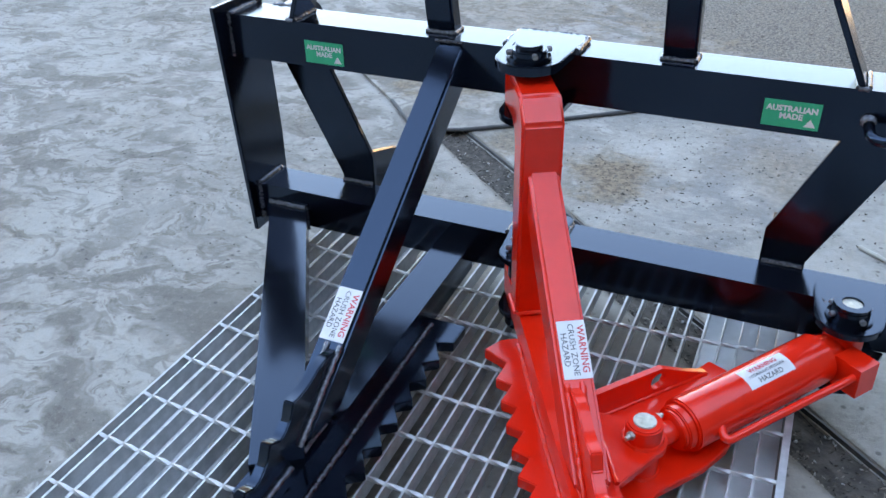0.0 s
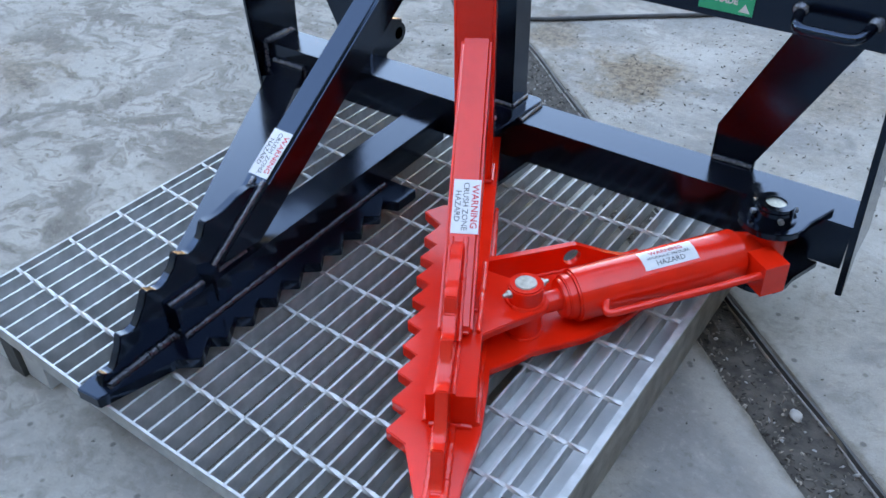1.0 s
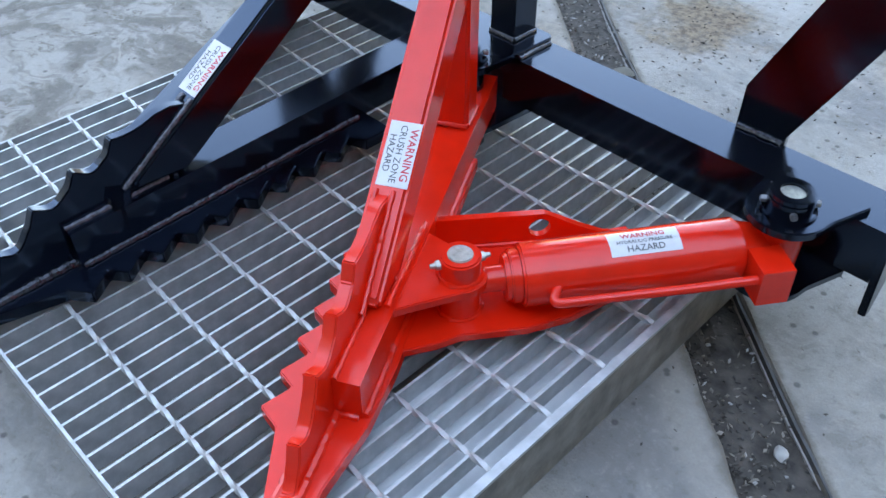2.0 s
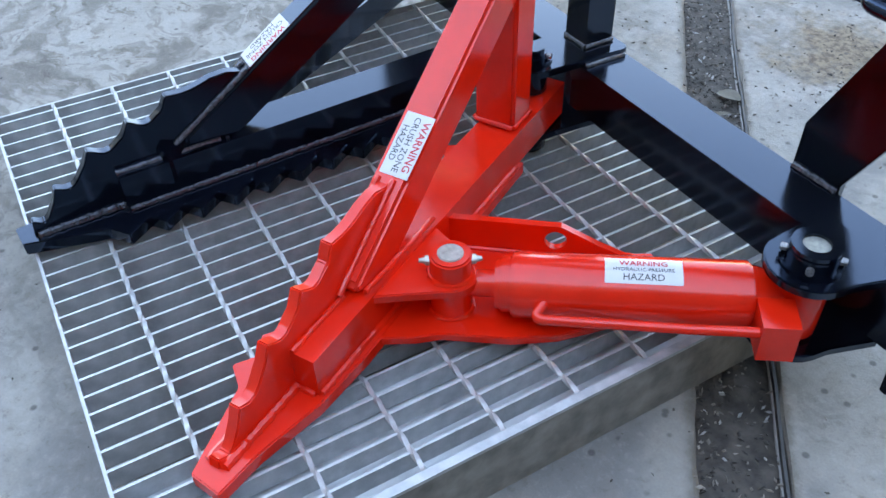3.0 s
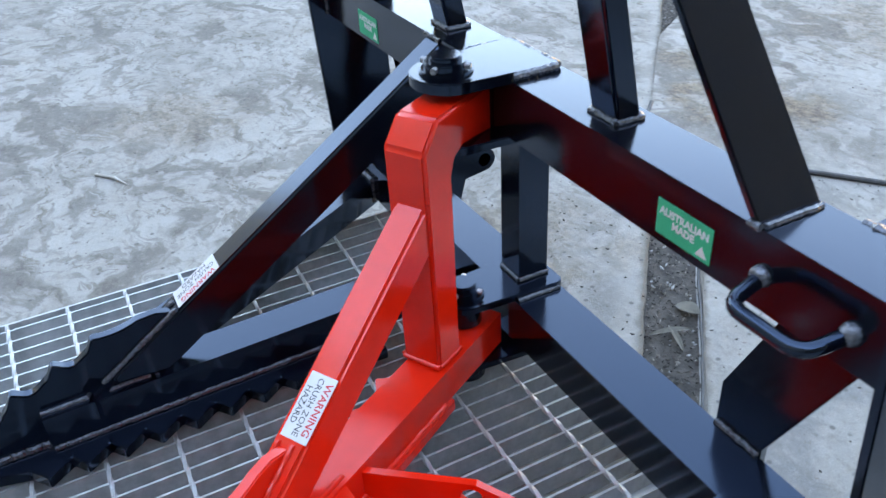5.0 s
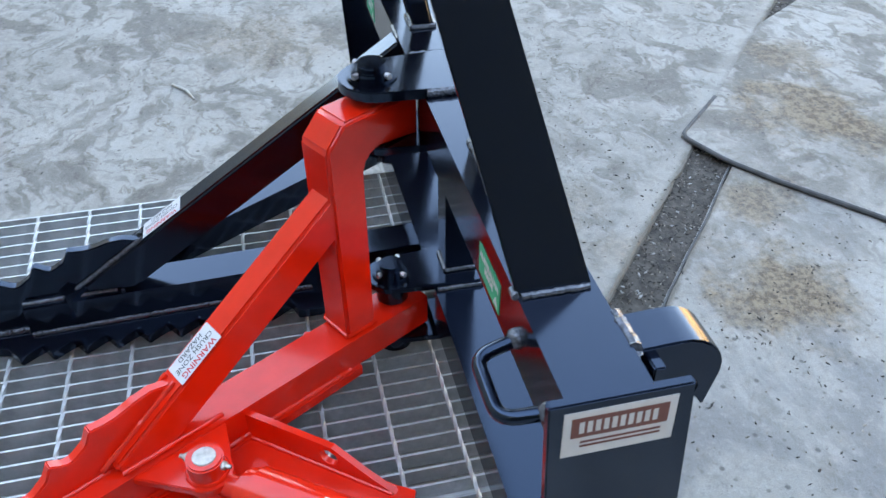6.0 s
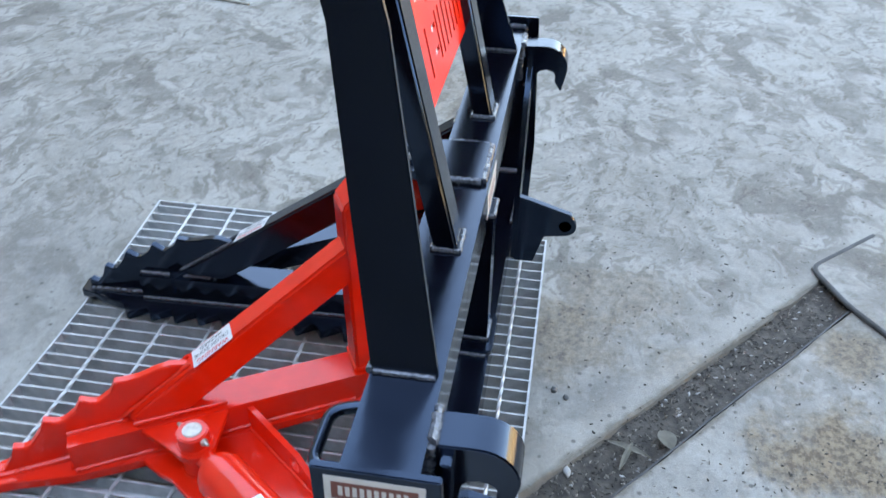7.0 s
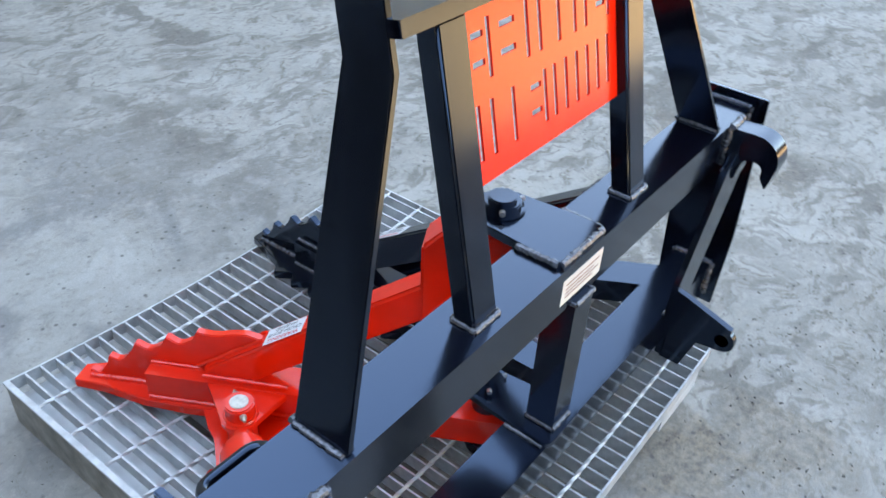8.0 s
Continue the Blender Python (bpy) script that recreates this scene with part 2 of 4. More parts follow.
def part(name, bm, material, parent=None, label="", smooth=True):
    bmesh.ops.recalc_face_normals(bm, faces=bm.faces[:])
    me = bpy.data.meshes.new(name)
    bm.to_mesh(me)
    bm.free()
    me.materials.append(material)
    if smooth:
        smooth_by_angle(me)
    ob = new(name, me)
    if parent is not None:
        ob.parent = parent
    return tagged(ob, label=label)


def empty(name, label, category, group="", kind="", at=(0, 0, 0)):
    ob = new(name)
    ob.location = at
    return tagged(ob, label, category, group, kind)


def bevel(bm, r, seg=2, edges=None):
    es = [e for e in (edges or bm.edges) if len(e.link_faces) == 2 and e.calc_face_angle(0) > 0.5]
    if r > 0:
        bmesh.ops.bevel(bm, geom=es, offset=r, segments=seg, affect="EDGES", clamp_overlap=True)
    return bm


def box(x0, x1, y0, y1, z0, z1, m=None, r=0.0, seg=2, bm=None):
    out = bmesh.new()
    vs = [out.verts.new((x, y, z)) for x in (x0, x1) for y in (y0, y1) for z in (z0, z1)]
    for q in ((0, 1, 3, 2), (4, 6, 7, 5), (0, 4, 5, 1), (2, 3, 7, 6), (0, 2, 6, 4), (1, 5, 7, 3)):
        out.faces.new([vs[i] for i in q])
    bevel(out, r, seg)
    if m is not None:
        out.transform(m)
    return join(bm, out)


def join(bm, out):
    if bm is None:
        return out
    tmp = bpy.data.meshes.new("tmp")
    out.to_mesh(tmp)
    out.free()
    bm.from_mesh(tmp)
    bpy.data.meshes.remove(tmp)
    return bm


def prism(poly, h0, h1, m=None, r=0.0, seg=2, bm=None):
    """A polygon in local x, y pulled from h0 to h1 along local z."""
    out = bmesh.new()
    a = [out.verts.new((x, y, h0)) for x, y in poly]
    b = [out.verts.new((x, y, h1)) for x, y in poly]
    n = len(poly)
    out.faces.new(a[::-1])
    out.faces.new(b)
    for i in range(n):
        out.faces.new((a[i], a[(i + 1) % n], b[(i + 1) % n], b[i]))
    bmesh.ops.recalc_face_normals(out, faces=out.faces[:])
    bevel(out, r, seg)
    if m is not None:
        out.transform(m)
    return join(bm, out)


def holed(outer, k, c, r, n=18):
    """An outline with a round hole, cut in from its corner k."""
    a0 = math.atan2(outer[k][1] - c[1], outer[k][0] - c[0])
    hole = [(c[0] + r * math.cos(a0 - 2 * math.pi * i / n), c[1] + r * math.sin(a0 - 2 * math.pi * i / n)) for i in range(n + 1)]
    return outer[: k + 1] + hole + outer[k:]


def cyl(p, q, r, n=24, r2=None, bv=0.0, bm=None):
    p, q = Vector(p), Vector(q)
    m = Matrix.Translation(p) @ (q - p).to_track_quat("Z", "Y").to_matrix().to_4x4()
    out = bmesh.new()
    bmesh.ops.create_cone(out, cap_ends=True, segments=n, radius1=r, radius2=r if r2 is None else r2, depth=(q - p).length, matrix=Matrix.Translation((0, 0, (q - p).length / 2)))
    if bv:
        bevel(out, bv, 2)
    out.transform(m)
    return join(bm, out)


def tube(points, r, n=12, bm=None, wobble=0.0, seed=0):
    """A round bar along points."""
    rng = random.Random(seed)
    out = bmesh.new()
    pts = [Vector(p) for p in points]
    rings = []
    for i, p in enumerate(pts):
        d = (pts[min(i + 1, len(pts) - 1)] - pts[max(i - 1, 0)]).normalized()
        q = d.to_track_quat("Z", "Y").to_matrix()
        rr = r * (1 + wobble * (rng.random() - 0.5) * 2)
        rings.append([out.verts.new(p + q @ Vector((rr * math.cos(2 * math.pi * k / n), rr * math.sin(2 * math.pi * k / n), 0))) for k in range(n)])
    for a, b in zip(rings, rings[1:]):
        for k in range(n):
            out.faces.new((a[k], a[(k + 1) % n], b[(k + 1) % n], b[k]))
    out.faces.new(rings[0][::-1])
    out.faces.new(rings[-1])
    return join(bm, out)


def rounded(points, r, n=5):
    """A polyline in 3D with its inner corners rounded."""
    pts = [Vector(p) for p in points]
    out = [pts[0]]
    for a, b, c in zip(pts, pts[1:], pts[2:]):
        s, e = b + (a - b).normalized() * r, b + (c - b).normalized() * r
        for i in range(n + 1):
            t = i / n
            out.append((1 - t) ** 2 * s + 2 * t * (1 - t) * b + t * t * e)
    return out + [pts[-1]]


def basis(o, x, y):
    """A pose with local x and y along the given directions."""
    x, y = Vector(x).normalized(), Vector(y)
    z = x.cross(y).normalized()
    y = z.cross(x)
    m = Matrix((x, y, z)).transposed().to_4x4()
    m.translation = o
    return m


def words(text, size, m, material, parent, name="lettering", weight=0.0):
    cu = bpy.data.curves.new("tmp", "FONT")
    cu.body, cu.size, cu.align_x, cu.align_y, cu.extrude = text, size, "CENTER", "CENTER", 0.0001
    cu.resolution_u = 2
    cu.offset = weight
    tmp = bpy.data.objects.new("tmp", cu)
    me = bpy.data.meshes.new_from_object(tmp)
    bpy.data.objects.remove(tmp)
    me.transform(m)
    me.materials.append(material)
    ob = new(name, me)
    ob.parent = parent
    return ob


# ---- ground: one sheet with a dirt joint across it ----
UDIR, VDIR = Vector((-0.753, 0.658, 0)), Vector((0.658, 0.753, 0))
V0, V1 = 0.828, 0.934


def strip(u, v, z):
    return UDIR * u + VDIR * v + Vector((0, 0, z))


def build_ground():
    bm = bmesh.new()
    rows = [(-150, 0), (V0 - 0.004, 0), (V0, -0.004), (V0 + 0.006, -0.024), (V1 - 0.003, -0.024), (V1, -0.003), (V1 + 0.004, 0), (150, 0)]
    us = [-150] + [-1.5 + 0.05 * i for i in range(101)] + [150]
    rng = random.Random(4)
    grid = []
    for v, z in rows:
        grid.append([bm.verts.new(strip(u, v + (rng.uniform(-0.003, 0.003) if 0 < v < 2 else 0), z)) for u in us])
    for a, b in zip(grid, grid[1:]):
        for i in range(len(us) - 1):
            bm.faces.new((a[i], a[i + 1], b[i + 1], b[i]))
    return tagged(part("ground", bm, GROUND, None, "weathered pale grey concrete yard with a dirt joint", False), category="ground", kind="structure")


build_ground()


def unseen_wall(name, x0, x1, y0, y1, h, material=None):
    """A plain wall out of view, added to shape the reflections and the low sky."""
    tagged(part(name, box(x0, x1, y0, y1, 0, h), material or DARK_BLOCKER), "unseen tan wall added for warm reflections in the paint" if material else "unseen dark wall added to darken the paint's reflections", "wall", kind="structure")


# out of view: added to block the sun and set where sunlight begins
tagged(part("shade_wall_south", prism([(-14, -5.55), (-2, -5.55), (12, -1.35), (12, -1.15), (-2, -5.35), (-14, -5.35)], 0, 7.6), SHADE_WALL), "unseen tall grey wall added to shade the yard", "wall", kind="structure")
# dark pieces, likewise unseen, only darken what the black faces reflect
unseen_wall("blocker_east", 5.0, 5.2, -3.2, 14, 4.6)
# the tan pieces are unseen reflectors, added to warm the paint's reflections
unseen_wall("reflector_north", -14, -9, 14, 14.2, 4.2, TAN_REFLECTOR)
unseen_wall("blocker_north_low", -9, 1.2, 14, 14.2, 2.0)
unseen_wall("reflector_north_end", 1.2, 3.5, 14, 14.2, 4.2, TAN_REFLECTOR)
unseen_wall("blocker_northeast", 3.5, 12, 14, 14.2, 4.2)
unseen_wall("blocker_west", -12.2, -12.0, -5.35, 14, 2.2)

def slab_edge(v, e):
    """The bare side of the slab towards the joint, dark, with a pale line at its foot."""
    rng = random.Random(17)
    n = 90
    wob = [0.0016 * math.sin(i * 0.7) + rng.uniform(-0.0012, 0.0012) for i in range(n + 1)]
    for name, z0, z1, w, material, label in (("joint_side", -0.022, -0.0008, 0.004, RUBBER, "dark side of the concrete slab"), ("joint_foot", -0.020, -0.0105, 0.0065, STONE, "pale line along the foot of the joint")):
        bm = bmesh.new()
        rows = []
        for i in range(n + 1):
            u = -1.4 + 4.6 * i / n
            rows.append([bm.verts.new(strip(u, v + e * (wob[i] - k), z)) for k, z in ((0, z0), (0, z1), (-w, z1), (-w, z0))])
        for a, b in zip(rows, rows[1:]):
            for k in range(4):
                bm.faces.new((a[k], a[(k + 1) % 4], b[(k + 1) % 4], b[k]))
        bm.faces.new(rows[0])
        bm.faces.new(rows[-1][::-1])
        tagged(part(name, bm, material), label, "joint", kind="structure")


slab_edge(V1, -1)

bm = bmesh.new()
rng = random.Random(7)
us = [-6 + 0.04 * i for i in range(350)]
grid = [[bm.verts.new(strip(u, V0 + (V1 - V0) * k / 8, -0.014 + rng.uniform(-0.005, 0.005))) for u in us] for k in range(9)]
for a, b in zip(grid, grid[1:]):
    for i in range(len(us) - 1):
        bm.faces.new((a[i], a[i + 1], b[i + 1], b[i]))
tagged(part("dirt_joint", bm, DIRT), "dark brown dirt and gravel filling the concrete joint", "dirt", kind="stuff")


def chips(name, label, category, spots, size, material, seed):
    rng = random.Random(seed)
    bm = bmesh.new()
    for p in spots:
        a, b, c = (size * rng.uniform(0.5, 1.6), size * rng.uniform(0.3, 0.8), size * rng.uniform(0.2, 0.5))
        m = Matrix.Translation(p) @ Euler((rng.uniform(-0.4, 0.4), rng.uniform(-0.4, 0.4), rng.uniform(0, 6.3))).to_matrix().to_4x4()
        vs = [bm.verts.new(m @ Vector((x * a * rng.uniform(0.7, 1), y * b * rng.uniform(0.7, 1), z * c))) for x, y, z in ((1, 0.2, 0), (0.1, 1, 0), (-1, -0.1, 0), (-0.2, -1, 0), (0.3, 0.2, 1), (-0.4, -0.2, 0.9))]
        for q in ((0, 1, 4), (1, 5, 4), (1, 2, 5), (2, 3, 5), (3, 4, 5), (3, 0, 4), (3, 2, 1, 0)):
            bm.faces.new([vs[k] for k in q])
    return tagged(part(name, bm, material, None, "", False), label, category, kind="stuff")


rng = random.Random(21)
chips("gravel", "loose grey gravel and bark chips in the joint", "gravel", [strip(rng.uniform(-1.4, 3.3), V0 + 0.005 + (V1 - V0 - 0.01) * rng.random() ** 1.4, -0.012 + rng.uniform(-0.002, 0.004)) for _ in range(5200)], 0.0045, CHIPS, 5)
chips("grit", "scattered small dark grit on the concrete", "grit", [Vector((rng.uniform(-3.2, 1.2), rng.uniform(-1.2, 3.4), 0.0005)) for _ in range(2600)], 0.0030, CHIPS, 6)
chips("coarse_grit", "coarser grit beside the dirt joint", "grit", [Vector((rng.gauss(0.1, 0.45), rng.gauss(1.55, 0.35), 0.0005)) for _ in range(900)] + [Vector((rng.gauss(-0.8, 0.35), rng.gauss(1.15, 0.22), 0.0005)) for _ in range(320)] + [Vector((rng.gauss(0.7, 0.6), rng.gauss(2.95, 0.35), 0.0105 if i % 2 else 0.011)) for i in range(1500)], 0.0045, CHIPS, 8)


def stone(x, y, z, sx, sy, sz, turn, label, material, name="stone"):
    bm = bmesh.new()
    bmesh.ops.create_icosphere(bm, subdivisions=2, radius=1)
    for v in bm.verts:
        v.co *= 1 + 0.25 * noise.noise(v.co * 1.7 + Vector((x * 9, y * 9, 0)))
        v.co.z = max(v.co.z, -0.6)
    bm.transform(pose(x, y, z, 0, 0, turn) @ Matrix.Diagonal((sx, sy, sz, 1)))
    tagged(part(name, bm, material), label, "stone")


rng = random.Random(33)
chips("pale_gravel", "pale stone chips and bark scattered in the joint", "gravel", [strip(rng.uniform(-1.4, 3.3), V0 + 0.008 + (V1 - V0 - 0.016) * rng.random(), -0.010 + rng.uniform(0, 0.004)) for _ in range(240)], 0.0058, STONE, 12)
stone(0.640, 0.636, -0.008, 0.0095, 0.012, 0.007, 30, "pale angular stone lying in the dirt joint", STONE)
stone(0.066, 1.056, -0.009, 0.013, 0.007, 0.005, 10, "small pale stone lying in the dirt joint", STONE)
stone(-0.13, 1.02, 0.002, 0.009, 0.007, 0.005, 0, "small dark pebble on the concrete", RUBBER)
stone(-0.112, 1.045, 0.002, 0.008, 0.006, 0.004, 0, "small dark pebble on the concrete", RUBBER)


def leaf(x, y, z, turn, length, width, label):
    bm = bmesh.new()
    rows = []
    for i in range(9):
        t = i / 8
        w = width * math.sin(math.pi * min(1, t * 0.92 + 0.06)) ** 0.8
        zz = 0.006 * math.sin(t * 3.0)
        rows.append([bm.verts.new((length * (t - 0.5), s_ * w, zz + (0.002 if s_ else 0))) for s_ in (-1, 0, 1)])
    for a, b in zip(rows, rows[1:]):
        for k in (0, 1):
            bm.faces.new((a[k], a[k + 1], b[k + 1], b[k]))
    bmesh.ops.solidify(bm, geom=bm.faces[:], thickness=0.0006)
    bm.transform(pose(x, y, z, 0, 0, turn))
    tagged(part("dry_leaf", bm, LEAF), label, "leaf", "leaves in the joint")


leaf(-0.002, 1.170, -0.005, 70, 0.085, 0.007, "pale curled dry gum leaf on the dirt")
leaf(0.016, 1.164, -0.003, 160, 0.075, 0.006, "pale curled dry gum leaf on the dirt")
leaf(-0.039, 1.242, -0.005, 20, 0.050, 0.018, "pale crumpled dry leaf on the dirt")


def twig(points, r, label):
    tagged(part("twig", tube([Vector(p) for p in points], r, 7, None, 0.3, 2), TIMBER), label, "twig", "twigs on the concrete")


twig([(0.560, 1.405, 0.004), (0.600, 1.372, 0.006), (0.650, 1.330, 0.004)], 0.004, "short weathered twig lying on the concrete")
twig([(-2.25, -0.73, 0.005), (-2.19, -0.55, 0.009), (-2.15, -0.37, 0.005)], 0.006, "dark bent twig lying on the concrete")
twig([(-1.25, 0.34, 0.003), (-1.20, 0.38, 0.005), (-1.15, 0.40, 0.003)], 0.0035, "small twig lying on the silty concrete")

# loose mat that laps over the joint, with a thick rolled lip
lip = [(-1.62, 2.76), (-1.24, 2.18), (-1.02, 1.98), (-0.82, 1.80), (-0.650, 1.617), (-0.515, 1.672), (-0.400, 1.750), (-0.250, 1.870), (-0.110, 1.975), (0.05, 2.10), (0.40, 2.34), (1.0, 2.70), (2.2, 3.3)]
mat_ob = empty("ground_mat", "grey dusty rubber mat with a dark lip lying on concrete", "mat")
part("sheet", prism(lip + [(2.2, 6.0), (-1.62, 6.0)], 0.001, 0.010), MAT, mat_ob)
part("lip", tube(rounded([(x, y, 0.007) for x, y in lip[3:]], 0.03), 0.0065, 8), RUBBER, mat_ob, "dark rolled lip")

# ---- steel grating platform ----
GZ = 0.1055
grating = empty("grating_platform", "galvanised steel bar grating panel sagging between its two side supports", "grating", at=(0, 0, 0))
XL, XR, YF, YB = -0.503, 0.451, 0.016, 0.968


def sag(x):
    """The height of the panel's top, which hangs lower in the middle under its load."""
    return 0.0836 + 0.0046 * x + 0.0988 * x * x


bar = None
for k in range(-13, 18):
    x = -0.0943 + 0.03026 * k
    b = part("load_bar", box(-0.0018, 0.0018, YF, YB, -0.030, -0.001), GALV, grating) if bar is None else new("load_bar", bar.data)
    b.parent = grating
    b.location = (x, 0, sag(x))
    bar = bar or b


def twisted_rod(n=360):
    bm = bmesh.new()
    rings = []
    for i in range(n + 1):
        x = XL + (XR - XL) * i / n
        a = (x + 0.0943) / 0.03026 * math.pi / 2
        rr = (0.0040, 0.0030) * 4
        rings.append([bm.verts.new((x, rr[k] * math.cos(a + k * math.pi / 4), sag(x) - 0.0025 + rr[k] * math.sin(a + k * math.pi / 4))) for k in range(8)])
    for p, q in zip(rings, rings[1:]):
        for k in range(8):
            bm.faces.new((p[k], p[(k + 1) % 8], q[(k + 1) % 8], q[k]))
    bm.faces.new(rings[0][::-1])
    bm.faces.new(rings[-1])
    return bm


def end_band(y0, y1, h):
    """A flat bar across the bars' ends that follows the panel's sag."""
    n = 24
    xs = [XL - 0.004 + (XR - XL + 0.003) * i / n for i in range(n + 1)]
    return prism([(x, sag(x) - h) for x in xs] + [(x, sag(x) + 0.0005) for x in reversed(xs)], -y1, -y0, XZ)


XZ = Matrix(((1, 0, 0, 0), (0, 0, -1, 0), (0, 1, 0, 0), (0, 0, 0, 1)))
rod = part("cross_rod", twisted_rod(), GALV, grating)
rod.location.y = 0.109
for k in range(2, 10):
    r2 = new("cross_rod", rod.data)
    r2.parent = grating
    r2.location.y = 0.009 + 0.1 * k + (0.009 if k == 9 else 0)
part("front_band", end_band(YF - 0.004, YF, 0.026), GALV, grating)
part("back_band", end_band(YB, YB + 0.004, 0.030), GALV, grating)
part("side_band", box(XL - 0.004, XL, YF - 0.004, YB + 0.004, sag(XL) - 0.030, sag(XL) + 0.0005, r=0.001), GALV, grating)
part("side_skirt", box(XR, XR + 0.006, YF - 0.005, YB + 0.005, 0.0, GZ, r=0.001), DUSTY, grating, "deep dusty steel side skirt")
part("skirt_lip", box(XR - 0.001, XR + 0.010, YF - 0.005, YB + 0.005, GZ - 0.004, GZ + 0.0015, r=0.001), GALV, grating, "bright galvanised lip")
part("foot", box(-0.424, -0.388, 0.012, 0.050, 0.0, sag(-0.40) - 0.030, r=0.002), RUBBER, grating, "dark steel foot")


for x0, x1, top in ((-0.497, -0.330, sag(-0.330)), (0.300, XR - 0.001, sag(0.300))):
    part("support_plate", box(x0, x1, YF + 0.004, YB - 0.004, 0, top - 0.0305, r=0.004), PALE_STEEL, grating, "flat pale galvanised support under the edge")

# ---- tree grapple attachment ----
grapple = empty("tree_grapple_attachment", "black and red painted steel tree puller grapple standing on grating", "grapple", at=(0, 0.85, GZ))


def gpart(name, bm, material=BLACK, parent=None, label=""):
    """A part given in world places."""
    base = parent or grapple
    ob = part(name, bm, material, None, label)
    ob.parent = base
    org = Vector((0, 0.85, GZ)) if base is grapple else Vector((0, 0, 0))
    if base is grapple:
        ob.data.transform(Matrix.Translation(-org))
    else:
        ob.data.transform(Matrix.Translation(-Vector((0, 0.85, GZ))))
    return ob


def gwords(text, size, m, material, parent, weight=0.0):
    return words(text, size, Matrix.Translation((0, -0.85, -GZ)) @ m, material, parent, weight=weight)


def gbead(p, q, r=0.0035, seed=1, material=None, parent=None):
    """A ragged weld bead with the ripples of its passes."""
    p, q = Vector(p), Vector(q)
    rng = random.Random(seed * 7919 + int(p.x * 1000) + int(q.y * 1000))
    n = max(6, int((q - p).length / 0.0042))
    pts = [p.lerp(q, i / n) + Vector((rng.uniform(-1, 1), rng.uniform(-1, 1), rng.uniform(-1, 1))) * r * 0.13 for i in range(n + 1)]
    gpart("weld_bead", tube(pts, r, 8, None, 0.16, seed), material or WELD, parent)


# frame beams
BX0, BX1 = -0.612, 0.600
U0, U1, UZ0, UZ1 = 0.800, 0.881, 0.499, 0.578
L0, L1, LZ0, LZ1 = 0.815, 0.895, 0.146, 0.224
gpart("upper_beam", box(BX0, BX1, U0, U1, UZ0, UZ1, r=0.009, seg=4))
gpart("lower_beam", box(BX0, BX1 + 0.015, L0, L1, LZ0, LZ1, r=0.009, seg=4))
# plates in the y, z plane are drawn as (y, z) and pulled along x
YZ = Matrix(((0, 0, 1, 0), (1, 0, 0, 0), (0, 1, 0, 0), (0, 0, 0, 1)))
SHEAR = Matrix(((1, 0, -0.045, 0.0266), (0, 1, 0, 0), (0, 0, 1, 0), (0, 0, 0, 1)))
gpart("end_plate", prism([(0.777, 0.597), (0.905, 0.597), (0.922, 0.30), (0.918, 0.165), (0.835, 0.165), (0.806, 0.112), (0.793, 0.112)], 0.600, 0.610, SHEAR @ YZ, 0.0015))
gpart("end_plate", prism([(0.762, 0.597), (0.908, 0.597), (0.92, 0.30), (0.915, 0.125), (0.79, 0.125)], -0.622, -0.612, YZ, 0.0015))
gpart("centre_post", box(-0.046, 0.004, 0.838, 0.888, LZ1, UZ0, r=0.006, seg=3))


# hitch brackets behind the beams, with hooks and lugs
def bracket(s, xo):
    x = lambda v: xo + s * v
    poly = [(x(0.363), 0.135), (x(0.435), 0.135), (x(0.435), 0.235), (x(0.542), 0.455), (x(0.562), 0.500), (x(0.562), 0.565), (x(0.492), 0.565), (x(0.488), 0.530), (x(0.4615), 0.500), (x(0.363), 0.285)]
    gpart("hitch_bracket", prism(poly, -0.907, -0.8955, XZ, 0.0015))
    gbead((x(0.366), 0.8935, 0.226), (x(0.433), 0.8935, 0.226), 0.0042, 5)
    gbead((x(0.470), 0.8935, 0.500), (x(0.540), 0.8935, 0.500), 0.0035, 6)
    hook = [(0.8815, 0.572), (0.925, 0.574)] + [(0.932 + 0.046 * math.cos(radians(t)), 0.528 + 0.046 * math.sin(radians(t))) for t in range(80, -31, -14)] + [(0.968, 0.478), (0.953, 0.500)]
    hook += [(0.935 + 0.020 * math.cos(radians(t)), 0.510 + 0.014 * math.sin(radians(t))) for t in range(0, 181, 30)] + [(0.911, 0.478), (0.8815, 0.478)]
    lo, hi = sorted((x(0.494), x(0.544)))
    hk = gpart("hook", prism(hook, lo, hi, YZ, 0.002))
    gbead((lo, 0.884, 0.5745), (hi, 0.884, 0.5745), 0.0065, 41, None, hk)
    for e in (lo - 0.002, hi + 0.002):
        gbead((e, 0.8835, 0.574), (e, 0.8835, 0.500), 0.0055, 42, None, hk)
    lug = [(0.904, 0.29), (0.925, 0.285), (1.02, 0.255)] + [(1.008 + 0.024 * math.cos(radians(t)), 0.226 + 0.024 * math.sin(radians(t))) for t in range(60, -100, -20)] + [(0.965, 0.195), (0.945, 0.125), (0.904, 0.125)]
    lo, hi = sorted((x(0.371), x(0.384)))
    gpart("lug", prism(holed(lug, 5, (1.008, 0.226), 0.0135), lo, hi, YZ))


bracket(1, 0.0)
bracket(-1, -0.022)


# upper guard: leaning outer plates, uprights, rail and name panel
def lean(x, y, z, dx=0.0):
    """A point of the upper guard, which leans forward."""
    return Vector((x + dx * (z - 0.578), y - 0.219 * (z - 0.578), z))


